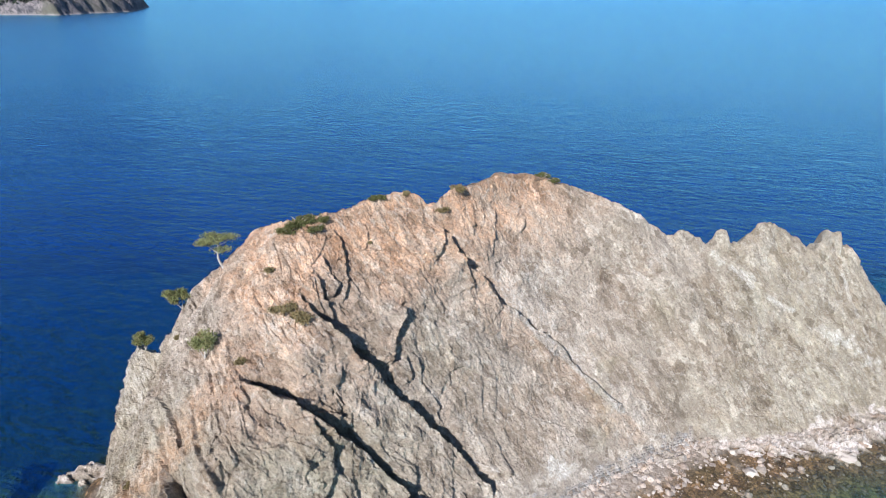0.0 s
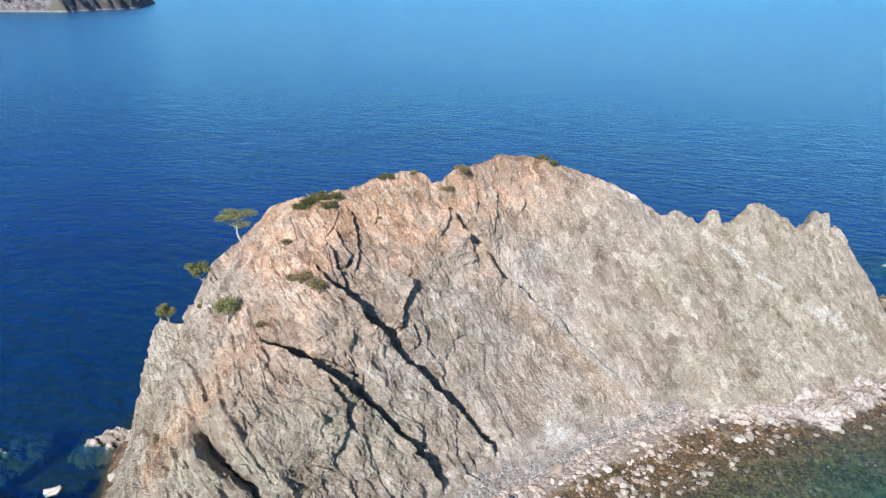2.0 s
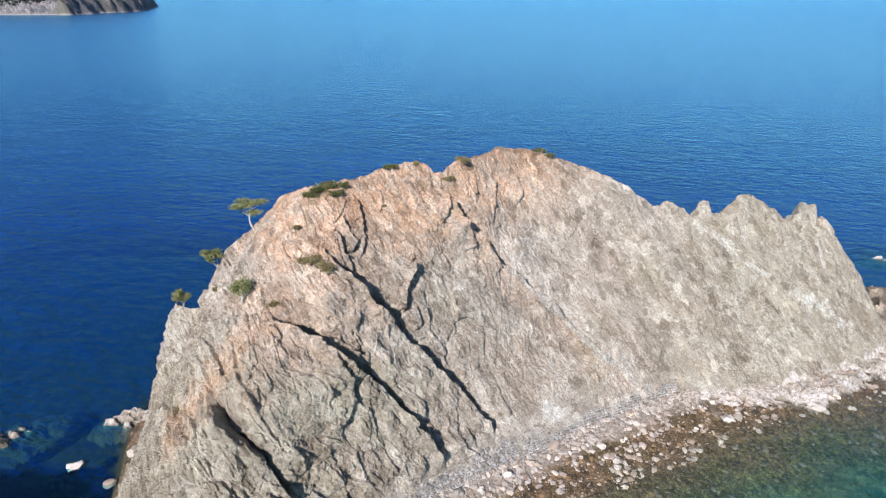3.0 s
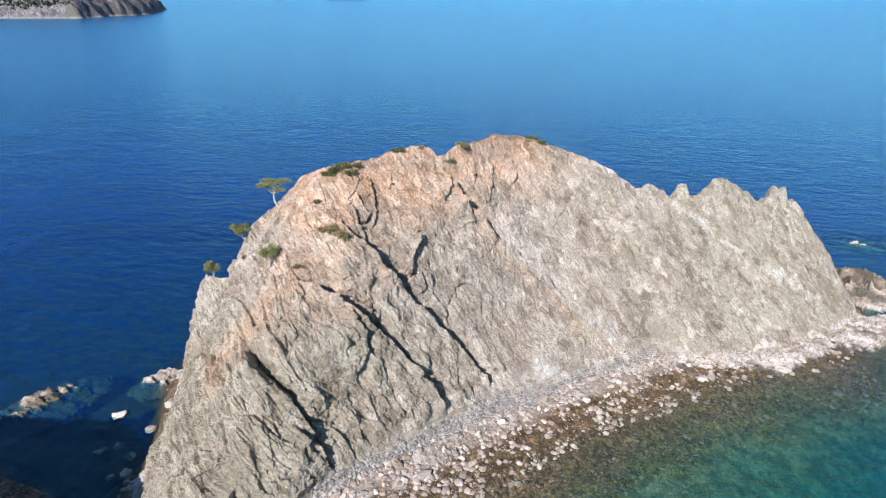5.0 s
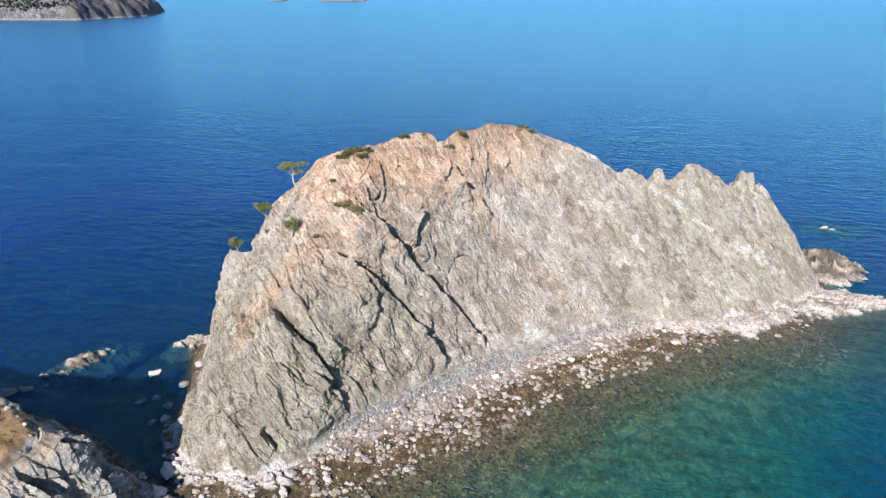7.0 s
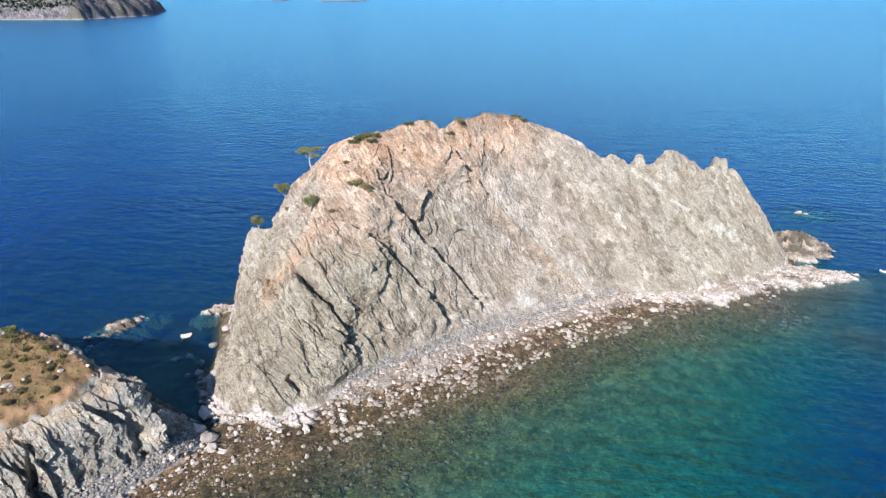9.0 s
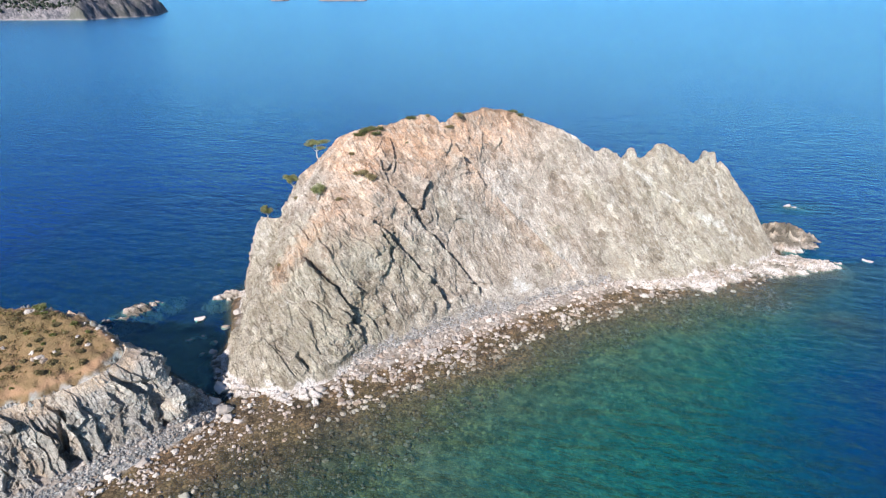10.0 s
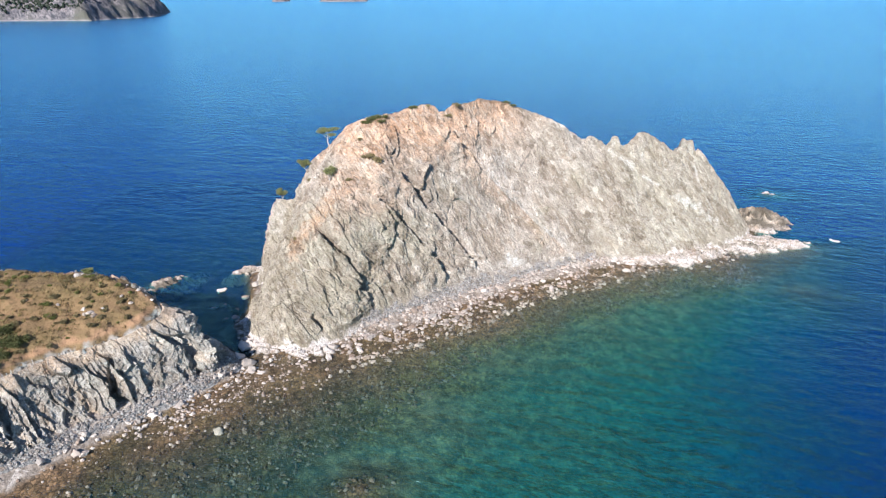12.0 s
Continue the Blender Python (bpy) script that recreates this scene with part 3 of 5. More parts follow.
def stack_surface():
    P, u, vs = stack_form(1700, 370, 46, 20)
    shape = P.shape[:2]
    V = np.broadcast_to(vs, shape)
    N = normals(P)
    if turn_face(P[:, 20:390], (-0.1, -0.8, 0.5)):
        N = -N
    q = P.reshape(-1, 3)
    x, z, v = q[:, 0], q[:, 2], V.ravel()
    lay = np.stack([q @ STRATA * 0.36, q @ CROSS, q @ FACE * 0.6], 1)
    bend = 0.9 * np.stack([perlin(q * 0.11), perlin(q * 0.11 + 40), perlin(q * 0.11 + 80)], 1)
    left = smooth(18, -8, x)
    low = smooth(27, 19, z)
    rough = (0.38 + 0.62 * left) * (0.35 + 0.65 * low)
    corner = smooth(-16, -25, x)
    b1, _ = blocks(lay * 0.20 + bend * 0.30, 1.1)
    b2, _ = blocks(lay * 0.52 + bend * 0.6, 1.2)
    b3, _ = blocks(lay * 1.0 + bend * 0.9, 1.1)
    b4, _ = blocks(lay * np.array((1.6, 2.1, 2.1)) + bend * 1.2, 1.2)
    h = 0.8 * fbm(q * 0.05, 3)
    # flat slabs that tilt each their own way, broken along the dip
    h += rough * (0.60 * b1 + 0.22 * b2)
    h += (0.13 + 0.06 * left * low + 0.06 * corner) * b3 + (0.085 + 0.045 * left) * b4
    h += (0.03 + 0.03 * left + 0.03 * corner) * fbm(lay * np.array((1.6, 2.2, 2.2)), 3, 0.6) + 0.08 * fbm(q * 2.4, 3, 0.7)
    # a few thin joints that follow the strata
    for k, (sa, sc, deep) in enumerate(((0.05, 0.30, 0.22), (0.09, 0.62, 0.12))):
        n = perlin(np.stack([q @ STRATA * sa, q @ CROSS * sc, 0 * x + 3.7 * k], 1) + bend * 0.15)
        here = smooth(0.12, 0.45, perlin(q * 0.09 + 11 * k))
        h -= deep * here * (0.2 + 0.8 * left) * smooth(0.05, 0.0, np.abs(n))
        h += deep * 0.3 * here * (0.2 + 0.8 * left) * np.sign(n) * smooth(0.5, 0.04, np.abs(n))
    # slabs of the left part, each breaking off on its right side
    slabs = smooth(8, -6, x) * smooth(-31, -25, x) * smooth(30, 20, z) * smooth(0.03, 0.12, v)
    run = 0.78 * x + 0.62 * z
    for k, (width, tall) in enumerate(((4.4, 0.55), (1.9, 0.22), (0.9, 0.08))):
        ph = run / width + 0.7 * perlin(np.stack([run / width * 0.4, (0.62 * x - 0.78 * z) * 0.10, 0 * run + 7.0 * k], 1)) + 0.25 * perlin(q * 0.35 + 5 * k)
        saw = ph - np.floor(ph)
        here = smooth(-0.15, 0.35, perlin(q * 0.10 + 17 * k + 3))
        h += slabs * here * tall * (saw ** 1.5 * smooth(1.0, 0.90, saw) - 0.35)
    # the right-hand end carries thin bedding that runs up to the pinnacles
    beds = fbm(np.stack([q @ STRATA * 0.10, (q @ CROSS) * 0.55, q[:, 1] * 0.1], 1) + bend * 0.4, 4, 0.6, True)
    h += 0.12 * smooth(24, 50, x) * beds + 0.9 * smooth(30, 45, x) * smooth(0.75, 1.0, v) * fbm(lay * 0.5, 4)
    front = (v <= 1.02) & (v > -0.02)
    xz = q[:, (0, 2)] + 0.25 * np.stack([perlin(q * 0.6 + 9), perlin(q * 0.6 + 31)], 1) + 0.10 * np.stack([perlin(q * 1.9 + 9), perlin(q * 1.9 + 31)], 1)
    uneven = 0.85 + 0.40 * perlin(q * 0.45 + 71)
    for line, step, reach in JOINTS:
        a = np.asarray(line)
        far = 4 * reach + 2
        near = np.where(front & (xz[:, 0] > a[:, 0].min() - far) & (xz[:, 0] < a[:, 0].max() + far) & (xz[:, 1] > a[:, 1].min() - far) & (xz[:, 1] < a[:, 1].max() + far))[0]
        d, side, t = to_line(xz[near], line)
        fade = smooth(0.0, 0.10, t) * smooth(1.0, 0.90, t)
        s = np.where(side > 0, -d, d)
        step = 0.82 * step * uneven[near]
        w, g = 0.10 * step + 0.12, 1.25 * step * smooth(0.1, 0.9, step)
        h[near] += fade * np.where(s < 0, step * np.exp(np.minimum(s, 0) / (1.2 * reach)),
                                   np.where(s < w, step - (step + g) * s / w, -g * np.exp(-np.maximum(s - w, 0) / 0.48)))
    # calm the relief at the foot, so that it meets the shore
    h *= 0.35 + 0.65 * smooth(0.0, 0.07, v)
    h *= 1 - 0.45 * np.exp(-((v - 1) / 0.05) ** 2)
    h = np.where(v < 0, 0.5 * h, h)
    q = q + N.reshape(-1, 3) * h[:, None]
    crest = smooth(0.10, 0.03, np.abs(v - 1))
    jag = 0.12 * fbm(np.stack([x * 0.6, 0 * x, 0 * x + 3.3], 1), 5, 0.6) * smooth(22, 34, x) + 0.25 * fbm(np.stack([x * 0.7, 0 * x + 8, 0 * x], 1), 4)
    for xa, xb, up, rise, fall in PINNACLES:
        jag = jag + up * smooth(xa - rise, xa, x) * smooth(xb + fall, xb, x)
    q[:, 2] += crest * jag
    return q.reshape(*shape, 3), V


STACK, STACK_V = stack_surface()
flat = STACK.reshape(-1, 3)
sx, sz, sv = flat[:, 0], flat[:, 2], STACK_V.ravel()
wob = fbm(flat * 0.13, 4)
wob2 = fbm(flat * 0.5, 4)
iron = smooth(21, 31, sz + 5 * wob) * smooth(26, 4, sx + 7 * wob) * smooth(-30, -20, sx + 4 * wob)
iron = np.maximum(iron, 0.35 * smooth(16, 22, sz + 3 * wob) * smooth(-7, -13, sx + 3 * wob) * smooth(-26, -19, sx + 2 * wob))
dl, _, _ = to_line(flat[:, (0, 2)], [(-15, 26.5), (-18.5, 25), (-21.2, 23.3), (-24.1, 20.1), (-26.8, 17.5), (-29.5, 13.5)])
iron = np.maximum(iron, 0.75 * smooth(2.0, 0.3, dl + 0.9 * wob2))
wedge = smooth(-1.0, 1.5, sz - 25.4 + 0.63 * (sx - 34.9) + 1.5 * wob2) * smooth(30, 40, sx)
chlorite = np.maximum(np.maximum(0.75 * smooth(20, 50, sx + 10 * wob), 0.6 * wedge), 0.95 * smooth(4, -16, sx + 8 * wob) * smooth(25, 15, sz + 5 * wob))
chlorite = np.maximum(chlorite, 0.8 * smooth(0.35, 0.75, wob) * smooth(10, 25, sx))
dl, side_e, _ = to_line(flat[:, (0, 2)], [(4, 27.2), (8.1, 21.2), (12.8, 16.3), (19.3, 10.4), (25, 5.5)])
slab_side = np.where(side_e < 0, 1.0, 0.0) * smooth(27, 24, sz)
quartz = 0.52 * smooth(2.8, 1.2, dl + 0.9 * wob2) * slab_side
iron = np.maximum(iron, 0.3 * smooth(3.5, 0.5, dl + 1.5 * wob2) * (side_e > 0))
quartz = np.maximum(quartz, 0.75 * smooth(2.2, 0.6, np.hypot(sx - 14, sz - 4.6) + 1.6 * wob2))
quartz = np.maximum(quartz, 0.5 * smooth(4.6, 1.5, np.hypot(0.75 * (sx - 11.5), sz - 22.2) + 2 * wob2))
for line, wide, much in [([(53.8, 12.9), (58.9, 10.4), (62.9, 8.3), (65.2, 6.4)], 1.5, 0.85), ([(45.3, 17.9), (47.6, 16.8), (49.9, 15.5)], 0.7, 0.9), ([(60.2, 18.1), (62.3, 12.5), (64.6, 8.8)], 0.5, 0.8),
                         ([(38.0, 23.2), (42.0, 20.7), (44.9, 18.2)], 1.0, 0.8), ([(57.0, 17.0), (60.5, 12.0)], 0.4, 0.6), ([(48.0, 9.0), (52.0, 5.0)], 0.8, 0.4)]:
    quartz = np.maximum(quartz, 0.8 * much * smooth(0.9 * wide, 0.2 * wide, to_line(flat[:, (0, 2)], line)[0] + 0.9 * wide * wob2))
quartz = np.maximum(quartz, 0.55 * smooth(5.0, 1.5, np.hypot(sx + 39.5, 0.6 * (sz - 12.5)) + 2 * wob2))
quartz = np.maximum(quartz, 0.34 * smooth(30, 48, sx) * smooth(-0.5, 0.3, wob))
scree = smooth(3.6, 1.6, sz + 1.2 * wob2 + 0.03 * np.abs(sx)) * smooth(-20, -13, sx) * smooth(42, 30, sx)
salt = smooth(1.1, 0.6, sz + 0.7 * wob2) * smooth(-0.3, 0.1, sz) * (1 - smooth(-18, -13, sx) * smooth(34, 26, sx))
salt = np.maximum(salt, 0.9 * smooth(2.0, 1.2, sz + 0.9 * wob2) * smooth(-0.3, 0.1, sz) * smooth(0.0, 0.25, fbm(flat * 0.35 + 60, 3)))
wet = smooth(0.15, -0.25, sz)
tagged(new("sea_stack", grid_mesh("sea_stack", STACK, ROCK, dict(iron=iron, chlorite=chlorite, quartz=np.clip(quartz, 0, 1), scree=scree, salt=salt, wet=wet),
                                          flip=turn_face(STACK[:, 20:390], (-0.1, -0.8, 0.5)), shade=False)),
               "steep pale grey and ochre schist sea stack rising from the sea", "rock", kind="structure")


def on_stack(x, z):
    """A place on the seen face of the stack, from its x and its height."""
    front = (sv > 0) & (sv < 1.03)
    d = np.where(front, np.hypot(sx - x, sz - z), 1e9)
    return flat[int(d.argmin())]


# ---------------------------------------------------------------- the near headland, a dry knoll with a broken cliff

HEAD_FOOT = [(-36.4, 24), (-36.8, 19.5), (-41.5, 14), (-46.5, 9), (-51.5, 4), (-56, -1.5), (-63, -9), (-80, -20), (-130, -44), (-130, 56), (-75, 41), (-62, 38), (-52, 34.5), (-46, 30.5), (-40.5, 27)]
HEAD_TOP = [(-46.6, 21.3), (-48, 17.2), (-52.2, 13.9), (-56, 11.4), (-59.4, 8.2), (-61.6, 4.5), (-72, -6), (-130, -26), (-130, 32), (-72, 27), (-60, 26.8), (-52, 25), (-48, 23.2)]


def headland():
    xs, ys = np.arange(-118, -30, 0.24), np.arange(-42, 48, 0.24)
    X, Y = np.meshgrid(xs, ys, indexing="ij")
    q = np.stack([X.ravel(), Y.ravel()], 1)
    p3 = np.concatenate([q, np.zeros((len(q), 1))], 1)
    q = q + 1.1 * np.stack([fbm(p3 * 0.16, 4), fbm(p3 * 0.16 + 50, 4)], 1)
    top_d, foot_d = to_line(q, HEAD_TOP, True)[0], to_line(q, HEAD_FOOT, True)[0]
    on_top, on_foot = inside(q, HEAD_TOP), inside(q, HEAD_FOOT)
    plane = np.minimum(9.6 + 0.40 * (q[:, 1] - 12) + 0.25 * (-52.7 - q[:, 0]), 15.4 + 0.03 * (-60 - q[:, 0]))
    plane = np.maximum(plane, 10.0 + 0.08 * (-52 - q[:, 0]))
    plane = np.where(q[:, 0] > -45, plane - 0.25 * (q[:, 0] + 45), plane)
    t = top_d / (top_d + foot_d + 1e-6)
    shore = np.where(q[:, 0] < -36, 1.8, 0.8)
    slope = plane + (shore - plane) * (t ** 0.9)
    z = np.where(on_top, plane + 0.25 * np.minimum(top_d, 2) - 0.6 * smooth(1.2, 0, top_d), np.where(on_foot, slope, shore - 0.8 * foot_d))
    z = np.where(on_top, z, z - 9.0 * smooth(0.0, 0.8, top_d))
    z = np.maximum(z, -6)
    P = np.stack([X.ravel(), Y.ravel(), z], 1).reshape(len(xs), len(ys), 3)
    N = normals(P).reshape(-1, 3)
    N *= np.sign(N[:, 2:])
    p = P.reshape(-1, 3)
    h = 0.25 * fbm(p * 0.5, 4) + 0.10 * fbm(p * 1.7, 3)
    h *= 0.25 + 0.75 * np.where(on_foot, smooth(0, 2.0, foot_d), 0)
    p = p + N * h[:, None]
    cliff = np.where(on_top, smooth(0.7, 0.0, top_d + 0.6 * fbm(p * 0.6, 3)), 1.0) * smooth(0.86, 0.72, np.abs(N[:, 2]) - 0.12 * on_foot * (1 - on_top))
    cliff = np.where(on_top, np.where(top_d < 0.8, cliff, 0), np.maximum(cliff, smooth(0.08, 0.25, t)))
    scree = smooth(3.6, 2.0, p[:, 2] + 0.8 * fbm(p * 0.4, 3)) * (p[:, 2] > 0)
    path = on_top * smooth(2.0, 0.9, top_d + 0.8 * fbm(p * 0.35, 3)) * smooth(0.5, 1.0, top_d)
    masks = dict(cliff=cliff, scree=scree, path=path)
    return p.reshape(P.shape), masks


HEAD, head_masks = headland()
tagged(new("headland", grid_mesh("headland", HEAD, EARTH, head_masks, flip=turn_face(HEAD, (0, 0, 1)))),
                 "dry ochre knoll with faded grass above a grey ribbed cliff", "headland", kind="structure")


def on_head(x, y):
    p = HEAD.reshape(-1, 3)
    return p[int(np.hypot(p[:, 0] - x, p[:, 1] - y).argmin())]


CLIFF_FOOT = [(-52, 35, -1.5), (-46, 31, -1.5), (-40.5, 27.6, -1), (-36.6, 25.2, -0.5), (-35.4, 21.8, 0.6), (-37.6, 17.8, 1.3), (-41.6, 13.2, 1.5), (-46.4, 8.4, 1.5), (-51.4, 3.2, 1.5), (-56, -2.4, 1.5), (-74, -16.5, 1), (-104, -35, 1)]
CLIFF_HEAD = [(-56, 26.4, 15.4), (-52, 25.3, 13.7), (-48, 23.7, 12.0), (-46.2, 22.2, 11.5), (-46.0, 20.8, 11.2), (-47.6, 17.0, 10.6), (-51.9, 13.5, 10.1), (-55.7, 11.0, 10.1), (-59.0, 7.8, 10.1), (-61.3, 4.2, 10.2), (-72, -6.5, 11.5), (-98, -15.5, 14)]


def cliff_surface():
    m = len(CLIFF_FOOT) - 1
    u = np.linspace(0, m, 800)
    foot, head = spline(CLIFF_FOOT, u), spline(CLIFF_HEAD, u)
    vs = np.concatenate([np.linspace(-0.2, 0, 10, endpoint=False), np.linspace(0, 1, 120, endpoint=False), np.linspace(1, 1.12, 12)])
    inward = head - foot
    inward[:, 2] = 0
    inward /= np.linalg.norm(inward, axis=1)[:, None]
    P = np.zeros((len(u), len(vs), 3))
    for j, v in enumerate(vs):
        if v < 0:
            P[:, j] = foot - inward * (-v * 8) + np.array((0, 0, v * 9))
        elif v < 1:
            # a scree apron at the foot, then the wall
            tip = (smooth(5.2, 4.2, u) * smooth(0.5, 2.0, u))[:, None]
            rise = (v ** 1.25 * 0.75 + v * 0.25) * (1 - tip) + (v ** 0.8) * tip
            P[:, j] = foot + (head - foot) * np.concatenate([np.full((len(u), 2), v ** 0.9), rise], 1)
        else:
            P[:, j] = head + inward * (v - 1) * 9 - np.array((0, 0, (v - 1) * 9))
    N = normals(P)
    if turn_face(P[:, 10:130], (0.5, -0.6, 0.6)):
        N = -N
    q = P.reshape(-1, 3)
    U, V = np.broadcast_to(u[:, None], P.shape[:2]).ravel(), np.broadcast_to(vs, P.shape[:2]).ravel()
    run = q @ np.array((0.76, 0.65, 0.0)) + 0.34 * q[:, 2]
    lay = np.stack([run, q[:, 2] * 0.22, q @ np.array((0.65, -0.76, 0.0)) * 0.3], 1)
    warp = 0.5 * np.stack([perlin(q * 0.2), perlin(q * 0.2 + 30), perlin(q * 0.2 + 60)], 1)
    b1, _ = blocks(lay * 0.22 + warp * 0.9, 1.2)
    b2, _ = blocks(lay * 0.6 + warp * 1.6, 1.2)
    b3, _ = blocks(q * 1.2 + warp)
    wall = smooth(0.06, 0.2, V + 0.06 * perlin(q * 0.3))
    # ribs that rise slowly and break off steeply on their seaward side
    slow = perlin(np.stack([run * 0.12, q[:, 2] * 0.12, 0 * run], 1))
    h = 0
    for k, (width, tall) in enumerate(((8.3, 3.4), (3.3, 1.8), (1.5, 0.6), (0.8, 0.22))):
        ph = run / width + 1.3 * perlin(np.stack([run / width * 0.38, q[:, 2] * 0.08, 0 * run + 5.0 * k], 1)) + 0.22 * perlin(q * 0.5 + 7 * k)
        saw = ph - np.floor(ph)
        tooth = hashed(np.stack([np.floor(ph).astype(np.int64), 0 * ph.astype(np.int64) + k, 0 * ph.astype(np.int64)], -1)) / 255.0
        here = smooth(-0.35, 0.3, perlin(q * np.array((0.13, 0.13, 0.09)) + 23.0 * k + 5))
        h = h + tall * here * (0.25 + 1.0 * tooth) * (saw ** 1.8 * smooth(1.0, 0.91, saw) - 0.28)
    h = wall * (h + 1.3 * b1 + 0.5 * b2 + 0.8 * slow)
    h += 0.22 * b3 + 0.14 * fbm(q * 1.8, 3)
    h *= (1 - 0.2 * smooth(5.0, 4.0, U) * smooth(0.5, 1.5, U)) * (1 - 0.8 * smooth(0.72, 1.0, V)) * smooth(1.14, 0.98, V) * (0.3 + 0.7 * smooth(-0.02, 0.05, V))
    q = q + N.reshape(-1, 3) * h[:, None]
    w = fbm(q * 0.3, 4)
    masks = dict(iron=smooth(0.78, 1.0, V + 0.10 * w) + 0.5 * smooth(0.35, 0.7, fbm(lay * 0.5 + 8, 3)), chlorite=0.3 * smooth(-0.1, 0.4, fbm(lay * 0.35, 3)), quartz=0.35 * smooth(0.3, 0.55, fbm(lay * 0.6 + 20, 3)) * wall,
                 scree=smooth(0.17, 0.09, V + 0.05 * w), salt=smooth(0.5, 0.2, q[:, 2]) * smooth(-0.2, 0.05, q[:, 2]), wet=smooth(0.1, -0.3, q[:, 2]))
    masks["iron"] = np.clip(masks["iron"], 0, 1)
    return q.reshape(P.shape), masks


CLIFFS, cliff_masks = cliff_surface()
tagged(new("headland_cliff", grid_mesh("headland_cliff", CLIFFS, CLIFF, cliff_masks, flip=turn_face(CLIFFS[:, 10:130], (0.5, -0.6, 0.6)), shade=False)),
       "grey and green ribbed cliff with a scree apron below the knoll", "cliff", kind="structure")

# ---------------------------------------------------------------- shore and seabed, one sheet under the sea

SHORE = [(a, b) for a, b, c in STACK_FOOT] + [(77, 103), (60, 100), (40, 98), (18, 97), (-2, 88), (-20, 86), (-34, 80)]


def bed_height(q):
    """The height of the shore and the bed of the sea at 2D places."""
    p3 = np.concatenate([q, np.zeros((len(q), 1))], 1)
    x, y = q[:, 0], q[:, 1]
    wave = fbm(p3 * 0.06, 4)
    ds = to_line(q, SHORE, True)[0] * np.where(inside(q, SHORE), -1, 1)
    dh = to_line(q, HEAD_FOOT, True)[0] * np.where(inside(q, HEAD_FOOT), -1, 1)
    bay = smooth(64, 52, y - 0.25 * x)
    bay = bay * np.maximum(smooth(-41, -34, x), smooth(29, 22, y))
    ahead = smooth(27, 20, y - 0.25 * (x + 36))
    right = smooth(28, 90, x)
    beach = 1.1 * smooth(-24, -8, x) * smooth(48, 22, x) * bay + 0.35
    run = 4.6 * smooth(-26, -4, x) * smooth(54, 32, x) * bay + 1.5
    near_slope, far_slope = 0.085 + 0.015 * smooth(0, 30, x) + 0.02 * right, 0.13 + 0.01 * smooth(-20, 20, x) + 0.22 * right
    a = np.where(ds < run, beach * (1 - np.maximum(ds, -3) / run), -(np.minimum(ds - run, 13) * near_slope + np.maximum(ds - run - 13, 0) * far_slope) * bay - (ds - run) * 1.5 * (1 - bay))
    strand = 1.6 * smooth(12, 4, y - 0.35 * (x + 40)) + 1.6
    b = np.where(dh < strand, (0.2 + 1.5 * ahead) * (1 - np.maximum(dh, -0.3) / strand), -(dh - strand) * (0.10 * ahead + 1.6 * (1 - ahead)))
    # a bar of cobbles joins the knoll and the stack; the passage behind it is shallow
    bar = 0.15 - 0.13 * to_line(q, [(-36, 20), (-30, 21), (-24, 22)])[0]
    bar = np.maximum(bar, 0.10 - 0.085 * to_line(q, [(-43, 7), (-36, 13), (-30, 18), (-26, 21)])[0])
    passage = np.maximum(-1.4 - 0.8 * np.hypot(x + 46, y - 47.5), -1.0 - 0.7 * np.hypot(x + 62.5, y - 53)) + 0.6 * wave
    z = np.maximum(np.maximum(a, b), np.maximum(bar, passage))
    # the reef on the bay's right side, and a drowned shoal off the knoll
    z = np.maximum(z, -1.5 - 0.30 * np.hypot((x - 74) * 0.8, y - 51))
    z = np.maximum(z, -1.2 - 1.5 * np.hypot((x - 100) * 0.6, (y - 116) * 0.9))
    z = np.maximum(z, -0.5 - 0.20 * np.hypot(x + 11.5, (y + 4) * 1.2))
    z = z + smooth(0.5, -3, z) * 0.6 * wave + 0.12 * fbm(p3 * 0.5, 3)
    return np.maximum(z, -22 + wave)


def bay_silt(q):
    """Where the water of the bay is pale with silt over sand: not behind the stack, nor out in the deep."""
    p3 = np.concatenate([q, np.zeros((len(q), 1))], 1)
    x = q[:, 0] - 0.5 * q[:, 1] + 5 * fbm(p3 * 0.05 + 3, 3)
    return smooth(68, 14, x) * np.maximum(smooth(-30, -14, q[:, 0]), smooth(26, 14, q[:, 1])) * smooth(128, 100, q[:, 1])


def graded(lo, hi, step, far, grow=1.35):
    inner = list(np.arange(lo, hi + step / 2, step))
    right, left, d = [], [], step
    a, b = inner[0], inner[-1]
    while b < far:
        d *= grow
        a, b = a - d, b + d
        left.insert(0, a)
        right.append(b)
    return np.array(left + inner + right)


def sheet(xs, ys):
    X, Y = np.meshgrid(xs, ys, indexing="ij")
    return X, Y, np.stack([X.ravel(), Y.ravel()], 1)


bx, by = np.arange(-120, 150, 0.6), np.arange(-75, 140, 0.6)
X, Y, q = sheet(bx, by)
bed_z = bed_height(q)
p3 = np.stack([q[:, 0], q[:, 1], bed_z], 1)
shingle = smooth(0.15, 0.6, bed_z + 0.3 * fbm(p3 * 0.4, 3))
silt_at = bay_silt(q)
patchy = fbm(p3 * 0.12 + 5, 4)
sand = 0.95 * smooth(-0.9, -2.6, bed_z + 0.9 * patchy) * silt_at * smooth(-36, -14, q[:, 0])
weed = np.maximum(0.8 * smooth(-0.6, -1.2, bed_z + 0.6 * patchy), smooth(-0.3, -0.8, bed_z) * (1 - silt_at))
kelp = 0.9 * smooth(-0.2, -0.8, bed_z + 0.3 * patchy) * (1 - silt_at)
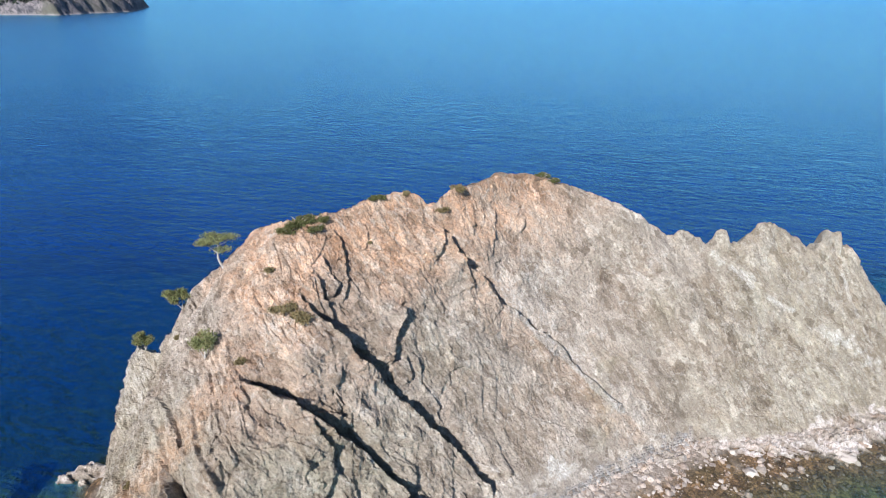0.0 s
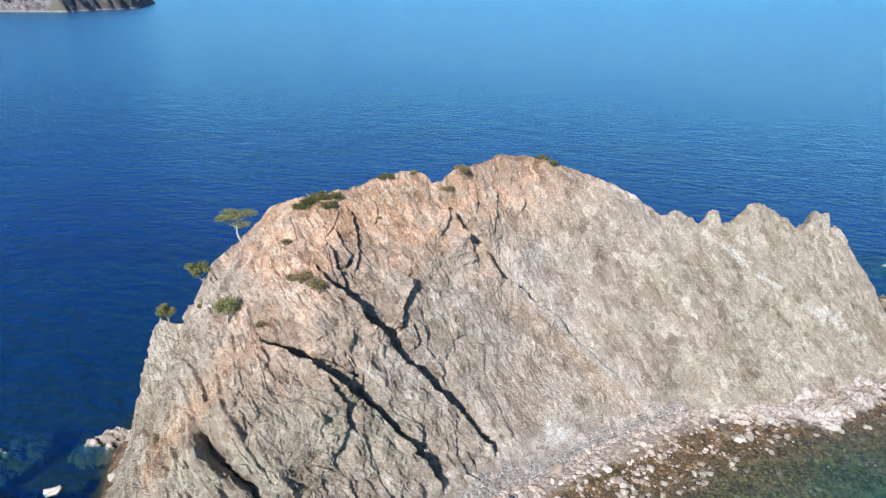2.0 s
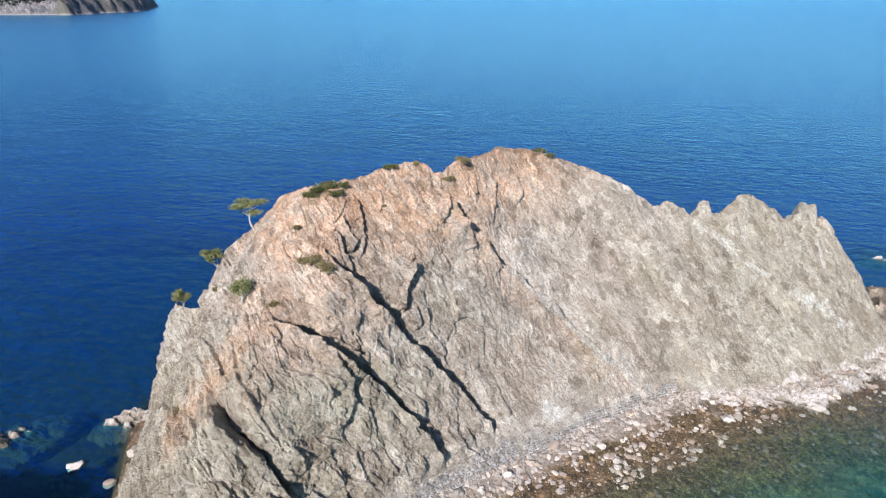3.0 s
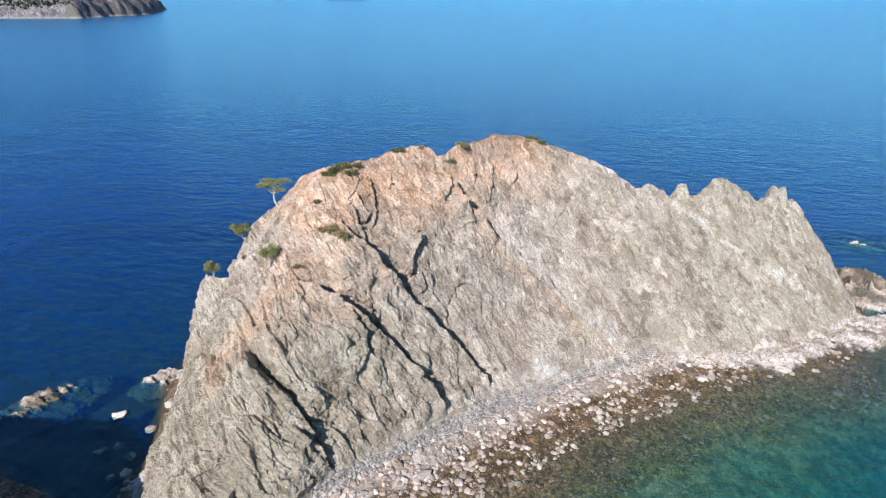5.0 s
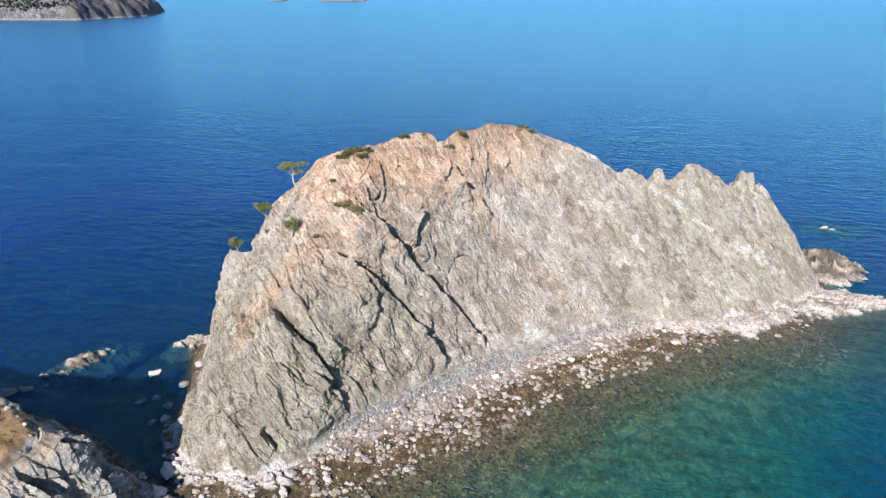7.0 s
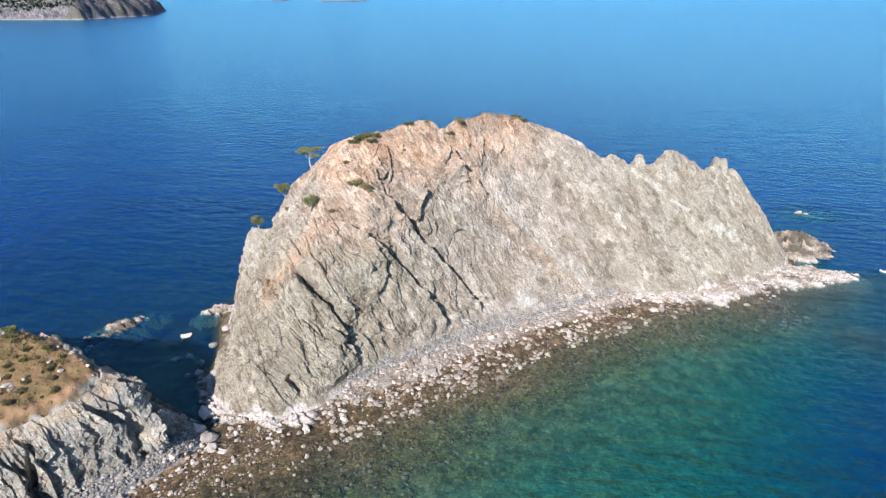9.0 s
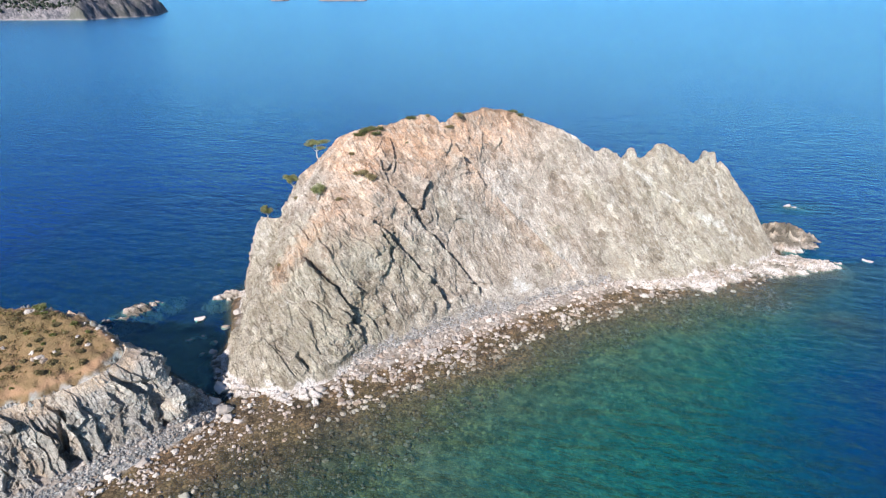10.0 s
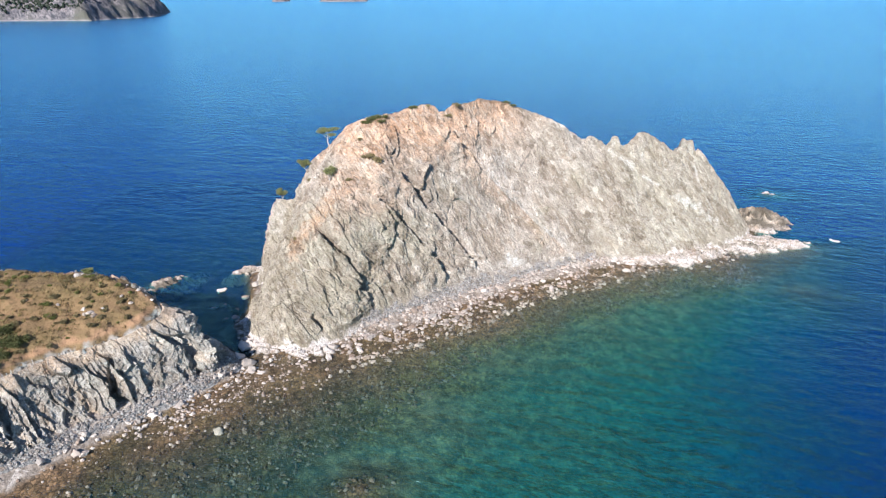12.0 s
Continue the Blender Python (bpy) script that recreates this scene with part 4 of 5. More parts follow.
kelp = np.maximum(kelp, 0.5 * smooth(-4, -18, q[:, 0]) * smooth(-0.1, -0.6, bed_z + 0.5 * patchy))
lump, gap = blocks(p3 * np.array((0.75, 0.75, 0)) + 0.5, 0.4)
p3[:, 2] += (0.05 * lump + 0.04 * smooth(0, 0.5, gap)) * smooth(-3, -0.5, bed_z)
tagged(new("seabed", grid_mesh("seabed", p3.reshape(len(bx), len(by), 3), BED, dict(shingle=shingle, sand=sand, weed=weed, kelp=kelp), flip=turn_face(p3.reshape(len(bx), len(by), 3), (0, 0, 1)))),
                "brown cobble seabed rising to a grey shingle shore", "seabed", kind="structure")

wx, wy = (np.unique(np.concatenate([a, (-4900, -4400, 4400, 4900)])) for a in (graded(-120, 150, 0.9, 24000), graded(-75, 140, 0.9, 24000)))
X, Y, q = sheet(wx, wy)
near = (np.abs(q[:, 0] - 15) < 134) & (np.abs(q[:, 1] - 32) < 106)
depth = np.full(len(q), 22.0)
depth[near] = -bed_height(q[near])
edge = np.maximum(np.abs(q[:, 0] - 15) / 134, np.abs(q[:, 1] - 32) / 106)
depth = depth + (22 - depth) * smooth(0.86, 1.0, edge)
Z = 18 * smooth(4400, 4900, np.abs(q).max(1))  # the rim of the distance, up to the horizon
sea_p = np.stack([q[:, 0], q[:, 1], Z], 1).reshape(len(wx), len(wy), 3)
sea = tagged(new("sea", grid_mesh("sea", sea_p, WATER, dict(depth=np.maximum(depth, 0), silt=bay_silt(q)), flip=turn_face(sea_p, (0, 0, 1)))),
             "clear blue sea with fine ripples, teal and brown over the shallows", "water", kind="structure")
sea.visible_shadow = False  # daylight reaches the bed

# ---------------------------------------------------------------- loose rock: boulders, cobbles, ledges


def ico(sub):
    bm = bmesh.new()
    bmesh.ops.create_icosphere(bm, subdivisions=sub, radius=1.0)
    v = np.array([a.co[:] for a in bm.verts])
    f = np.array([[b.index for b in a.verts] for a in bm.faces])
    bm.free()
    return v, f


ICO1, ICO2 = ico(1), ico(2)


def boulder_mesh(name, seed, mat, base=None, flat=0.62, rough=0.5):
    """A broken, slightly rounded block."""
    v, f = base or ICO2
    r = np.random.RandomState(seed)
    shift = r.uniform(0, 50, 3)
    val, _ = blocks(v * 1.15 + shift, 0.9)
    v = v * (1 + rough * val + 0.25 * perlin(v * 1.3 + shift))[:, None]
    # cut by a few planes, as split rock is
    for _ in range(5):
        n = r.normal(size=3)
        n /= np.linalg.norm(n)
        over = np.maximum(v @ n - r.uniform(0.55, 0.85), 0)
        v = v - over[:, None] * n * 0.85
    v = v * np.array((1.0, r.uniform(0.6, 0.9), flat * r.uniform(0.8, 1.15)))
    return raw_mesh(name, v, f, mat, shade=False)


def rot_z(a):
    return np.array(((math.cos(a), -math.sin(a), 0), (math.sin(a), math.cos(a), 0), (0, 0, 1)))


rb = np.random.RandomState(5)
BOULDERS = [boulder_mesh("boulder", 20 + k, BOULDER) for k in range(9)]


def put_boulder(x, y, size, label, z=None, mesh=None, sink=0.25, squash=1.0):
    ground = float(bed_height(np.array([[x, y]]))[0]) if z is None else z
    ob = new("boulder", mesh or BOULDERS[rb.randint(len(BOULDERS))])
    ob.matrix_world = Matrix.LocRotScale((x, y, ground + size * 0.62 * (1 - 2 * sink) * squash), Euler((rb.uniform(-0.3, 0.3), rb.uniform(-0.3, 0.3), rb.uniform(0, 6.3))),
                                         (size, size, size * squash))
    return tagged(ob, label, "boulder", "boulders along the shore")


# where boulders lie: along the foot of the stack, on the bar and on the strand below the knoll
foot_run = [p[:2] for p in STACK_FOOT[5:23]]
strand_run = [(-34, 22), (-38, 15.5), (-43, 9), (-49, 4), (-55, -1), (-62, -7)]


def along(run, t):
    run = np.asarray(run, float)
    k = min(int(t * (len(run) - 1)), len(run) - 2)
    w = t * (len(run) - 1) - k
    p = run[k] * (1 - w) + run[k + 1] * w
    d = run[k + 1] - run[k]
    n = np.array((d[1], -d[0])) / np.hypot(*d)
    return p, n


count = 0
while count < 150:
    p, n = along(foot_run, rb.uniform(0, 1))
    x = p + n * (1.2 + abs(rb.normal(1.2 if -16 < p[0] < 38 else 0.0, 2.2)))
    z = float(bed_height(x[None])[0])
    if -0.25 < z < 0.9 and rb.uniform() < (0.3 if p[0] > 26 or p[0] < -18 else 0.9):
        put_boulder(x[0], x[1], rb.choice([0.3, 0.4, 0.5, 0.7, 0.9], p=[0.3, 0.3, 0.2, 0.13, 0.07]), "salt-white rounded boulder on the shore below the stack")
        count += 1
count = 0
while count < 75:
    p, n = along(strand_run, rb.uniform(0, 1))
    flip = 1 if rb.uniform() < 0.85 else -0.2
    x = p - n * -1 * abs(rb.normal(2.0, 2.6)) * flip
    z = float(bed_height(x[None])[0])
    if -0.6 < z < 1.4:
        put_boulder(x[0], x[1], rb.choice([0.28, 0.38, 0.5, 0.75], p=[0.4, 0.3, 0.2, 0.1]), "pale boulder on the cobble strand below the knoll")
        count += 1
# single rocks that stand out
for x, y, size, squash, label in [
    (-34.5, 23.0, 1.5, 1.1, "large pale boulder beside the mouth of the passage"), (-33.2, 21.2, 1.3, 0.9, "pale boulder beside the mouth of the passage"),
    (-36.2, 24.6, 1.5, 1.0, "pale boulder beside the mouth of the passage"), (-31.5, 20.6, 0.9, 0.8, "pale boulder on the cobble bar"),
    (-47.5, 11.2, 1.7, 0.8, "pale boulder on the strand below the knoll"), (-49.6, 7.2, 2.0, 0.75, "broad pale boulder on the strand below the knoll"),
    (54, 63.5, 1.3, 0.6, "flat white boulder awash beside the stack"), (41.5, 61.2, 1.0, 0.6, "flat white boulder awash beside the stack"),
    (-33.3, 6.4, 0.9, 0.35, "flat pale slab awash beside the strand"), (-36.8, 28.4, 1.3, 0.9, "pale boulder at the mouth of the passage"),
    (97, 78.6, 1.2, 0.5, "small white rock awash in open water"), (-42.6, 47.4, 1.0, 0.5, "white rock awash at the stack's foot"),
    (-41.6, 52.6, 1.6, 0.9, "white rock at the stack's foot"), (-48.5, 50.0, 1.1, 0.75, "brown rock awash in the passage"),
    (-45.5, 44.0, 0.9, 0.45, "pale rock awash in the passage"), (-47.5, 43.0, 1.0, 0.4, "pale rock awash in the passage"), (-42.8, 42.2, 0.9, 0.5, "pale rock awash in the passage"),
    (-41.8, 39.0, 1.0, 0.6, "white rock at the stack's foot"), (-43.6, 38.3, 0.7, 0.6, "white rock at the stack's foot"), (-66.5, 45.5, 1.2, 0.6, "pale rock behind the knoll"), (-69, 44.5, 1.6, 0.6, "pale rock behind the knoll"), (-71.5, 43.2, 1.4, 0.5, "pale rock behind the knoll"), (-64.5, 46.4, 0.8, 0.5, "pale rock behind the knoll"),
]:
    put_boulder(x, y, size, label, z=-0.35, squash=squash, sink=0.2)


def stone_field(name, spots, sizes, mat, sink, seed, label, category):
    """Stones too many to count, each a small facetted mesh, joined."""
    r = np.random.RandomState(seed)
    v0, f0 = ICO1
    n = len(spots)
    v = np.repeat(v0[None], n, 0)
    v = v * (1 + r.uniform(-0.28, 0.28, (n, len(v0), 1)))
    v = v * np.stack([np.ones(n), r.uniform(0.6, 0.95, n), r.uniform(0.4, 0.7, n)], 1)[:, None, :]
    a = r.uniform(0, 6.3, n)
    c, s = np.cos(a)[:, None], np.sin(a)[:, None]
    v = np.stack([v[..., 0] * c - v[..., 1] * s, v[..., 0] * s + v[..., 1] * c, v[..., 2]], -1)
    v = v * sizes[:, None, None] + spots[:, None, :]
    v[..., 2] += (sizes * sink)[:, None]
    f = (f0[None] + (np.arange(n) * len(v0))[:, None, None]).reshape(-1, 3)
    return tagged(new(name, raw_mesh(name, v.reshape(-1, 3), f, mat, shade=False)), label, category, kind="stuff")


def spots_between(n, box, lo, hi, seed, keep=None):
    r = np.random.RandomState(seed)
    q = np.stack([r.uniform(box[0], box[1], n), r.uniform(box[2], box[3], n)], 1)
    z = bed_height(q)
    k = (z > lo) & (z < hi) & ~inside(q, SHORE) & ~inside(q, HEAD_FOOT)
    q, z = q[k], z[k]
    p = np.concatenate([q, z[:, None]], 1)
    if keep is not None:
        p = p[keep(p, r)]
    return p


dry = spots_between(130000, (-75, 80, -30, 80), -0.5, 1.9, 1, lambda p, r: r.uniform(size=len(p)) < (0.2 + 0.8 * (fbm(p * 0.25, 3) > 0.0)) * np.where(p[:, 2] < -0.12, np.where(p[:, 0] > -18, 0.9, 0.14), np.where(p[:, 0] > -20, 1.0, np.where(p[:, 0] > -42, 0.6, 0.22))) * np.where(p[:, 0] > 34, 0.45, 1.0) * np.where((p[:, 0] < -37) & (p[:, 1] > 22), 0.1, 1.0) * np.where((p[:, 0] > -47) & (p[:, 0] < -27) & (p[:, 1] > 3) & (p[:, 1] < 20), 3.0, 1.0))
stone_field("shore_cobbles", dry, np.where(dry[:, 0] < -20, 0.7, 1.0) * (0.09 + 0.50 * np.random.RandomState(2).uniform(size=len(dry)) ** 4), COBBLE, 0.2, 3, "pale pinkish cobbles along the waterline", "cobbles")
loose = np.where((scree > 0.35) & (sv > -0.1) & (sz > 0.9) & (sv < 0.4))[0]
loose = np.random.RandomState(9).choice(loose, 5200)
stone_field("scree", flat[loose], 0.07 + 0.30 * np.random.RandomState(12).uniform(size=len(loose)) ** 3, SCREE, 0.0, 13, "grey broken scree at the stack's foot", "scree")
cq, cs = CLIFFS.reshape(-1, 3), cliff_masks["scree"]
loose = np.random.RandomState(29).choice(np.where((cs > 0.4) & (cq[:, 2] > 0.6))[0], 7000)
stone_field("cliff_scree", cq[loose], 0.06 + 0.24 * np.random.RandomState(32).uniform(size=len(loose)) ** 3, SCREE, 0.0, 33, "grey broken scree below the knoll's cliff", "scree")
apron = np.where((sx > -17) & (sx < 38) & (sv < 0.2) & (sz > -0.3) & (sz < 1.5) & (sz + 0.8 * wob2 < 1.1))[0]
apron = np.random.RandomState(19).choice(apron, 1700)
stone_field("white_cobbles", flat[apron], 0.12 + 0.45 * np.random.RandomState(22).uniform(size=len(apron)) ** 3, COBBLE, 0.05, 23, "white salt-crusted cobbles at the stack's foot", "cobbles")
under = spots_between(90000, (-80, 70, -60, 66), -1.5, -0.3, 4, lambda p, r: (r.uniform(size=len(p)) < 0.42) & ((p[:, 0] > -37) | (p[:, 1] < 20)))
stone_field("drowned_cobbles", under, 0.12 + 0.40 * np.random.RandomState(5).uniform(size=len(under)) ** 3, DROWNED, 0.1, 6, "brown cobbles under clear shallow water", "cobbles")


def ledge_field(name, x0, x1, y0, y1, height, label, step=0.28, salty=1.0, dark=None, soak=0.0):
    """A low shelf of tilted beds, worn by the sea."""
    xs, ys = np.arange(x0, x1, step), np.arange(y0, y1, step)
    X, Y, q = sheet(xs, ys)
    p = np.concatenate([q, np.zeros((len(q), 1))], 1)
    z = height(q, p)
    bed = np.stack([q @ np.array((0.14, -0.03)), q @ np.array((0.28, 0.85)), 0 * z], 1) + 0.12 * fbm(p * 0.4 + 4, 3)[:, None]
    val, gap = blocks(bed * 0.8, 0.6)
    up = smooth(-1.2, 0.4, z)
    z = z + up * (0.6 * val - 0.65 * smooth(0.14, 0, gap) + 0.25 * fbm(p * 0.9, 3) + 0.22 * blocks(p * 1.3, 1.0)[0] + 0.12 * fbm(p * 2.4, 3)) + smooth(1.0, 2.0, z) * 1.1 * blocks(p * 0.6, 1.0)[0]
    p[:, 2] = z
    cleft = smooth(0.10, 0.02, gap)
    f = np.arange(len(q)).reshape(len(xs), len(ys))
    quads = np.stack([f[:-1, :-1], f[1:, :-1], f[1:, 1:], f[:-1, 1:]], -1).reshape(-1, 4)
    quads = quads[(z[quads] > -1.6).any(1)]
    used = np.unique(quads)
    back = np.full(len(q), -1)
    back[used] = np.arange(len(used))
    p, quads, cleft = p[used], back[quads], cleft[used]
    w = fbm(p * 0.35, 4)
    d = dark(p) if dark else 0
    masks = dict(salt=salty * smooth(-0.05, 0.25, p[:, 2]) * smooth(1.5, 0.8, p[:, 2] + 0.5 * w) * smooth(-0.55, 0.1, w) * (1 - d), wet=np.maximum(smooth(0.12, -0.2, p[:, 2] + 0.1 * w), np.maximum(soak * smooth(0.35, -0.1, w), np.maximum(0.8 * d * smooth(0.6, -0.3, w), 0.8 * cleft * smooth(1.4, 0.9, p[:, 2])))), iron=0.4 * smooth(0.2, 0.6, w),
                 chlorite=0.9 * smooth(0.9, 1.8, p[:, 2]), quartz=0 * w, scree=0 * w)
    return tagged(new(name, raw_mesh(name, p, quads, ROCK, masks, shade=False)), label, "rock ledge", kind="structure")


SHELF = [(66, 71), (71, 69.5), (79, 72), (88.5, 75), (90, 77), (82.5, 79.5), (81.5, 83), (88, 85), (92, 91), (92, 97), (87, 102), (79, 100), (76, 90)]


def shelf_height(q, p):
    d = to_line(q, SHELF, True)[0] * np.where(inside(q + 0.8 * np.stack([perlin(p * 0.5), perlin(p * 0.5 + 9)], 1), SHELF), 1, -1)
    z = np.where(d > 0, 0.25 + 0.75 * smooth(0, 2.5, d), 0.25 + 0.6 * d)
    z += 0.7 * np.exp(-(np.hypot((q[:, 0] - 80.5) * 0.9, q[:, 1] - 93) / 3.4) ** 2) + 0.4 * np.exp(-(np.hypot(q[:, 0] - 86, q[:, 1] - 95) / 3.2) ** 2) + smooth(83, 87, q[:, 1]) * (0.9 * blocks(p * 0.42 + 3, 0.8)[0] + 0.5 * fbm(p * 0.6, 3))
    # the rock pool
    z -= 3.2 * np.exp(-(np.hypot((q[:, 0] - 78.8) * 0.75, (q[:, 1] - 82.6) * 1.2) / 2.1) ** 4)
    return z


ledge_field("rock_shelf", 62, 96, 64, 106, shelf_height, "low white salt-crusted rock shelf with a green pool", dark=lambda p: np.clip(smooth(0.9, 1.5, p[:, 2]) + smooth(83, 87, p[:, 1]) * 1.0, 0, 1))


def rim_height(q, p):
    d = to_line(q, [a[:2] for a in STACK_FOOT[15:23]])[0]
    width = 1.6 + 2.6 * fbm(p * 0.16 + 3, 4)
    return 1.05 - 0.5 * np.maximum(d - width, 0)


ledge_field("shore_rim", 24, 78, 56, 84, rim_height, "white salt-crusted rim of rock at the waterline")


def tip_height(q, p):
    d = to_line(q, [(-39.5, 37), (-37, 31.6), (-33, 28), (-27, 26.8), (-21, 28)])[0]
    return 0.5 - 0.6 * np.maximum(d - 0.7 - 0.8 * fbm(p * 0.3, 3), 0)


ledge_field("shore_rim_west", -44, -18, 22, 41, tip_height, "white salt-crusted rim of rock round the stack's corner")


def islet_height(cx, cy, lx, ly, ang, top):
    c, s = math.cos(ang), math.sin(ang)

    def height(q, p):
        a, b = (q[:, 0] - cx) * c + (q[:, 1] - cy) * s, -(q[:, 0] - cx) * s + (q[:, 1] - cy) * c
        d = np.maximum(np.hypot(a / lx, b / ly) + 0.25 * fbm(p * 0.5, 3), 0)
        return top - (top + 0.7) * d ** 1.6
    return height


ledge_field("rock_islet", -54, -40, 53, 66, islet_height(-45.6, 59.3, 4.4, 2.0, 0.25, 1.7), "white rock ledge jutting from the stack's foot")
ledge_field("wet_islet", -72, -54, 44, 64, islet_height(-62.6, 53.0, 7.4, 3.4, 0.95, 0.55), "wet brown and white rock awash in the sea", salty=0.35, soak=0.7)
ledge_field("far_reef", 90, 112, 108, 124, islet_height(99.5, 116.5, 4.0, 1.2, -0.2, 0.45), "pale reef awash behind the stack")

# ---------------------------------------------------------------- plants


def tube(points, radii, sides=7):
    pts = [Vector(p) for p in points]
    verts, faces = [], []
    for k, p in enumerate(pts):
        way = (pts[min(k + 1, len(pts) - 1)] - pts[max(k - 1, 0)]).normalized()
        a = way.orthogonal().normalized()
        b = way.cross(a)
        for j in range(sides):
            w = 2 * math.pi * j / sides
            verts.append(p + (a * math.cos(w) + b * math.sin(w)) * radii[k])
    for k in range(len(pts) - 1):
        for j in range(sides):
            i, jj = k * sides, (j + 1) % sides
            faces.append((i + j, i + jj, i + sides + jj, i + sides + j))
    return np.array([v[:] for v in verts]), np.array(faces)


def tufts(n, centre, radius, size, seed, thin=0.35, up=0.3):
    """A loose clump of small blades, denser to the outside, with an uneven outline."""
    r = np.random.RandomState(seed)
    d = r.normal(size=(n, 3))
    d /= np.linalg.norm(d, axis=1)[:, None]
    rad = np.asarray(radius) * (r.uniform(0.35, 1.0, (n, 1)) * (1 + 0.45 * perlin(d * 1.6 + seed)[:, None]))
    c = np.asarray(centre) + d * rad
    axis = d * 0.7 + r.normal(size=(n, 3)) * 0.7 + np.array((0, 0, up))
    axis /= np.linalg.norm(axis, axis=1)[:, None]
    side = np.cross(axis, r.normal(size=(n, 3)))
    side /= np.linalg.norm(side, axis=1)[:, None] + 1e-9
    s = size * r.uniform(0.6, 1.4, (n, 1))
    v = np.stack([c - side * s * thin, c + side * s * thin, c + axis * s + side * s * thin * 0.3, c + axis * s * 0.9 - side * s * thin * 0.5], 1)
    return v.reshape(-1, 3), np.arange(n * 4).reshape(n, 4)


def joined(pieces):
    vs, fs, k = [], [], 0
    for v, f in pieces:
        vs.append(v)
        fs.append(f + k)
        k += len(v)
    return np.concatenate(vs), np.concatenate(fs)


def pine(at, height, lean, spread, seed, label, bare=0.5, density=1.0, puff=0.42):
    """A wind-bent pine: a pale crooked trunk, spreading limbs, flat clumps of needles."""
    r = random.Random(seed)
    tree = tagged(new("pine_tree"), label, "pine tree", "pines on the rock")
    tree.location = at
    lx, ly = lean
    path, rad = [], []
    for k in range(8):
        t = k / 7
        path.append((lx * t ** 1.3 * height + 0.07 * height * math.sin(5 * t + seed), ly * t * height + 0.05 * height * math.cos(4 * t), -0.4 + t * height * 0.86))
        rad.append(0.055 * height * (1 - 0.72 * t) * 0.7)
    part("trunk", raw_mesh("trunk", *tube(path, rad), BARK), tree)
    for k in range(7):
        t = bare + (1 - bare) * k / 6.5
        i = min(int(t * 7), 6)
        w = t * 7 - i
        p = Vector(path[i]).lerp(Vector(path[min(i + 1, 7)]), w)
        a = k * 2.4 + seed
        reach = spread * height * (0.55 + 0.35 * r.random()) * (1.0 - 0.35 * t)
        tip = p + Vector((math.cos(a) * reach, math.sin(a) * reach, 0))
        tip.z = p.z + 0.12 * reach + (0.3 + 0.5 * r.random()) * max(height * (0.80 + 0.14 * r.random()) - p.z, 0)
        mid = p.lerp(tip, 0.55) + Vector((0, 0, -0.08 * reach))
        limb = part("limb", raw_mesh("limb", *tube([p, mid, tip], [rad[i] * 0.6, rad[i] * 0.4, rad[i] * 0.15], 5), BARK), tree)
        size = height * (0.13 + 0.06 * r.random())
        pieces = [tufts(int(330 * density), tip + Vector((0, 0, size * 0.2)), (size * 1.5, size * 1.4, size * puff), 0.15, seed * 31 + k),
                  tufts(int(140 * density), mid.lerp(tip, 0.5) + Vector((0, 0, size * 0.3)), (size * 0.9, size * 0.9, size * 0.7 * puff), 0.15, seed * 37 + k)]
        part("needles", raw_mesh("needles", *joined(pieces), NEEDLES, shade=False), limb)
    return tree


def shrub(at, size, mat, seed, label, flatness=0.55, group="shrubs on the rock"):
    """A low mound of leaves on a few stems."""
    r = random.Random(seed)
    ob = tagged(new("shrub"), label, "shrub", group)
    ob.location = at
    stems = []
    for k in range(4):
        a = k * 1.6 + seed
        stems.append(tube([(0, 0, -0.25), (0.3 * size * math.cos(a), 0.3 * size * math.sin(a), 0.25 * size), (0.6 * size * math.cos(a), 0.6 * size * math.sin(a), 0.4 * size)], [0.05, 0.035, 0.015], 4))
    part("stems", raw_mesh("stems", *joined(stems), BARK), ob)
    pieces = []
    for k in range(6):
        a, d = r.uniform(0, 6.3), size * r.uniform(0.15, 0.75)
        rr = size * r.uniform(0.32, 0.55)
        pieces.append(tufts(int(150 + 150 * size), (d * math.cos(a), d * math.sin(a), rr * flatness * 0.8), (rr, rr, rr * flatness), 0.09 + 0.02 * size, seed * 13 + k, thin=0.45))
    part("leaves", raw_mesh("leaves", *joined(pieces), mat, shade=False), ob)
    return ob


def place(x, z, back=0.0):
    p = on_stack(x, z)
    return Vector((p[0], p[1] + back, p[2]))


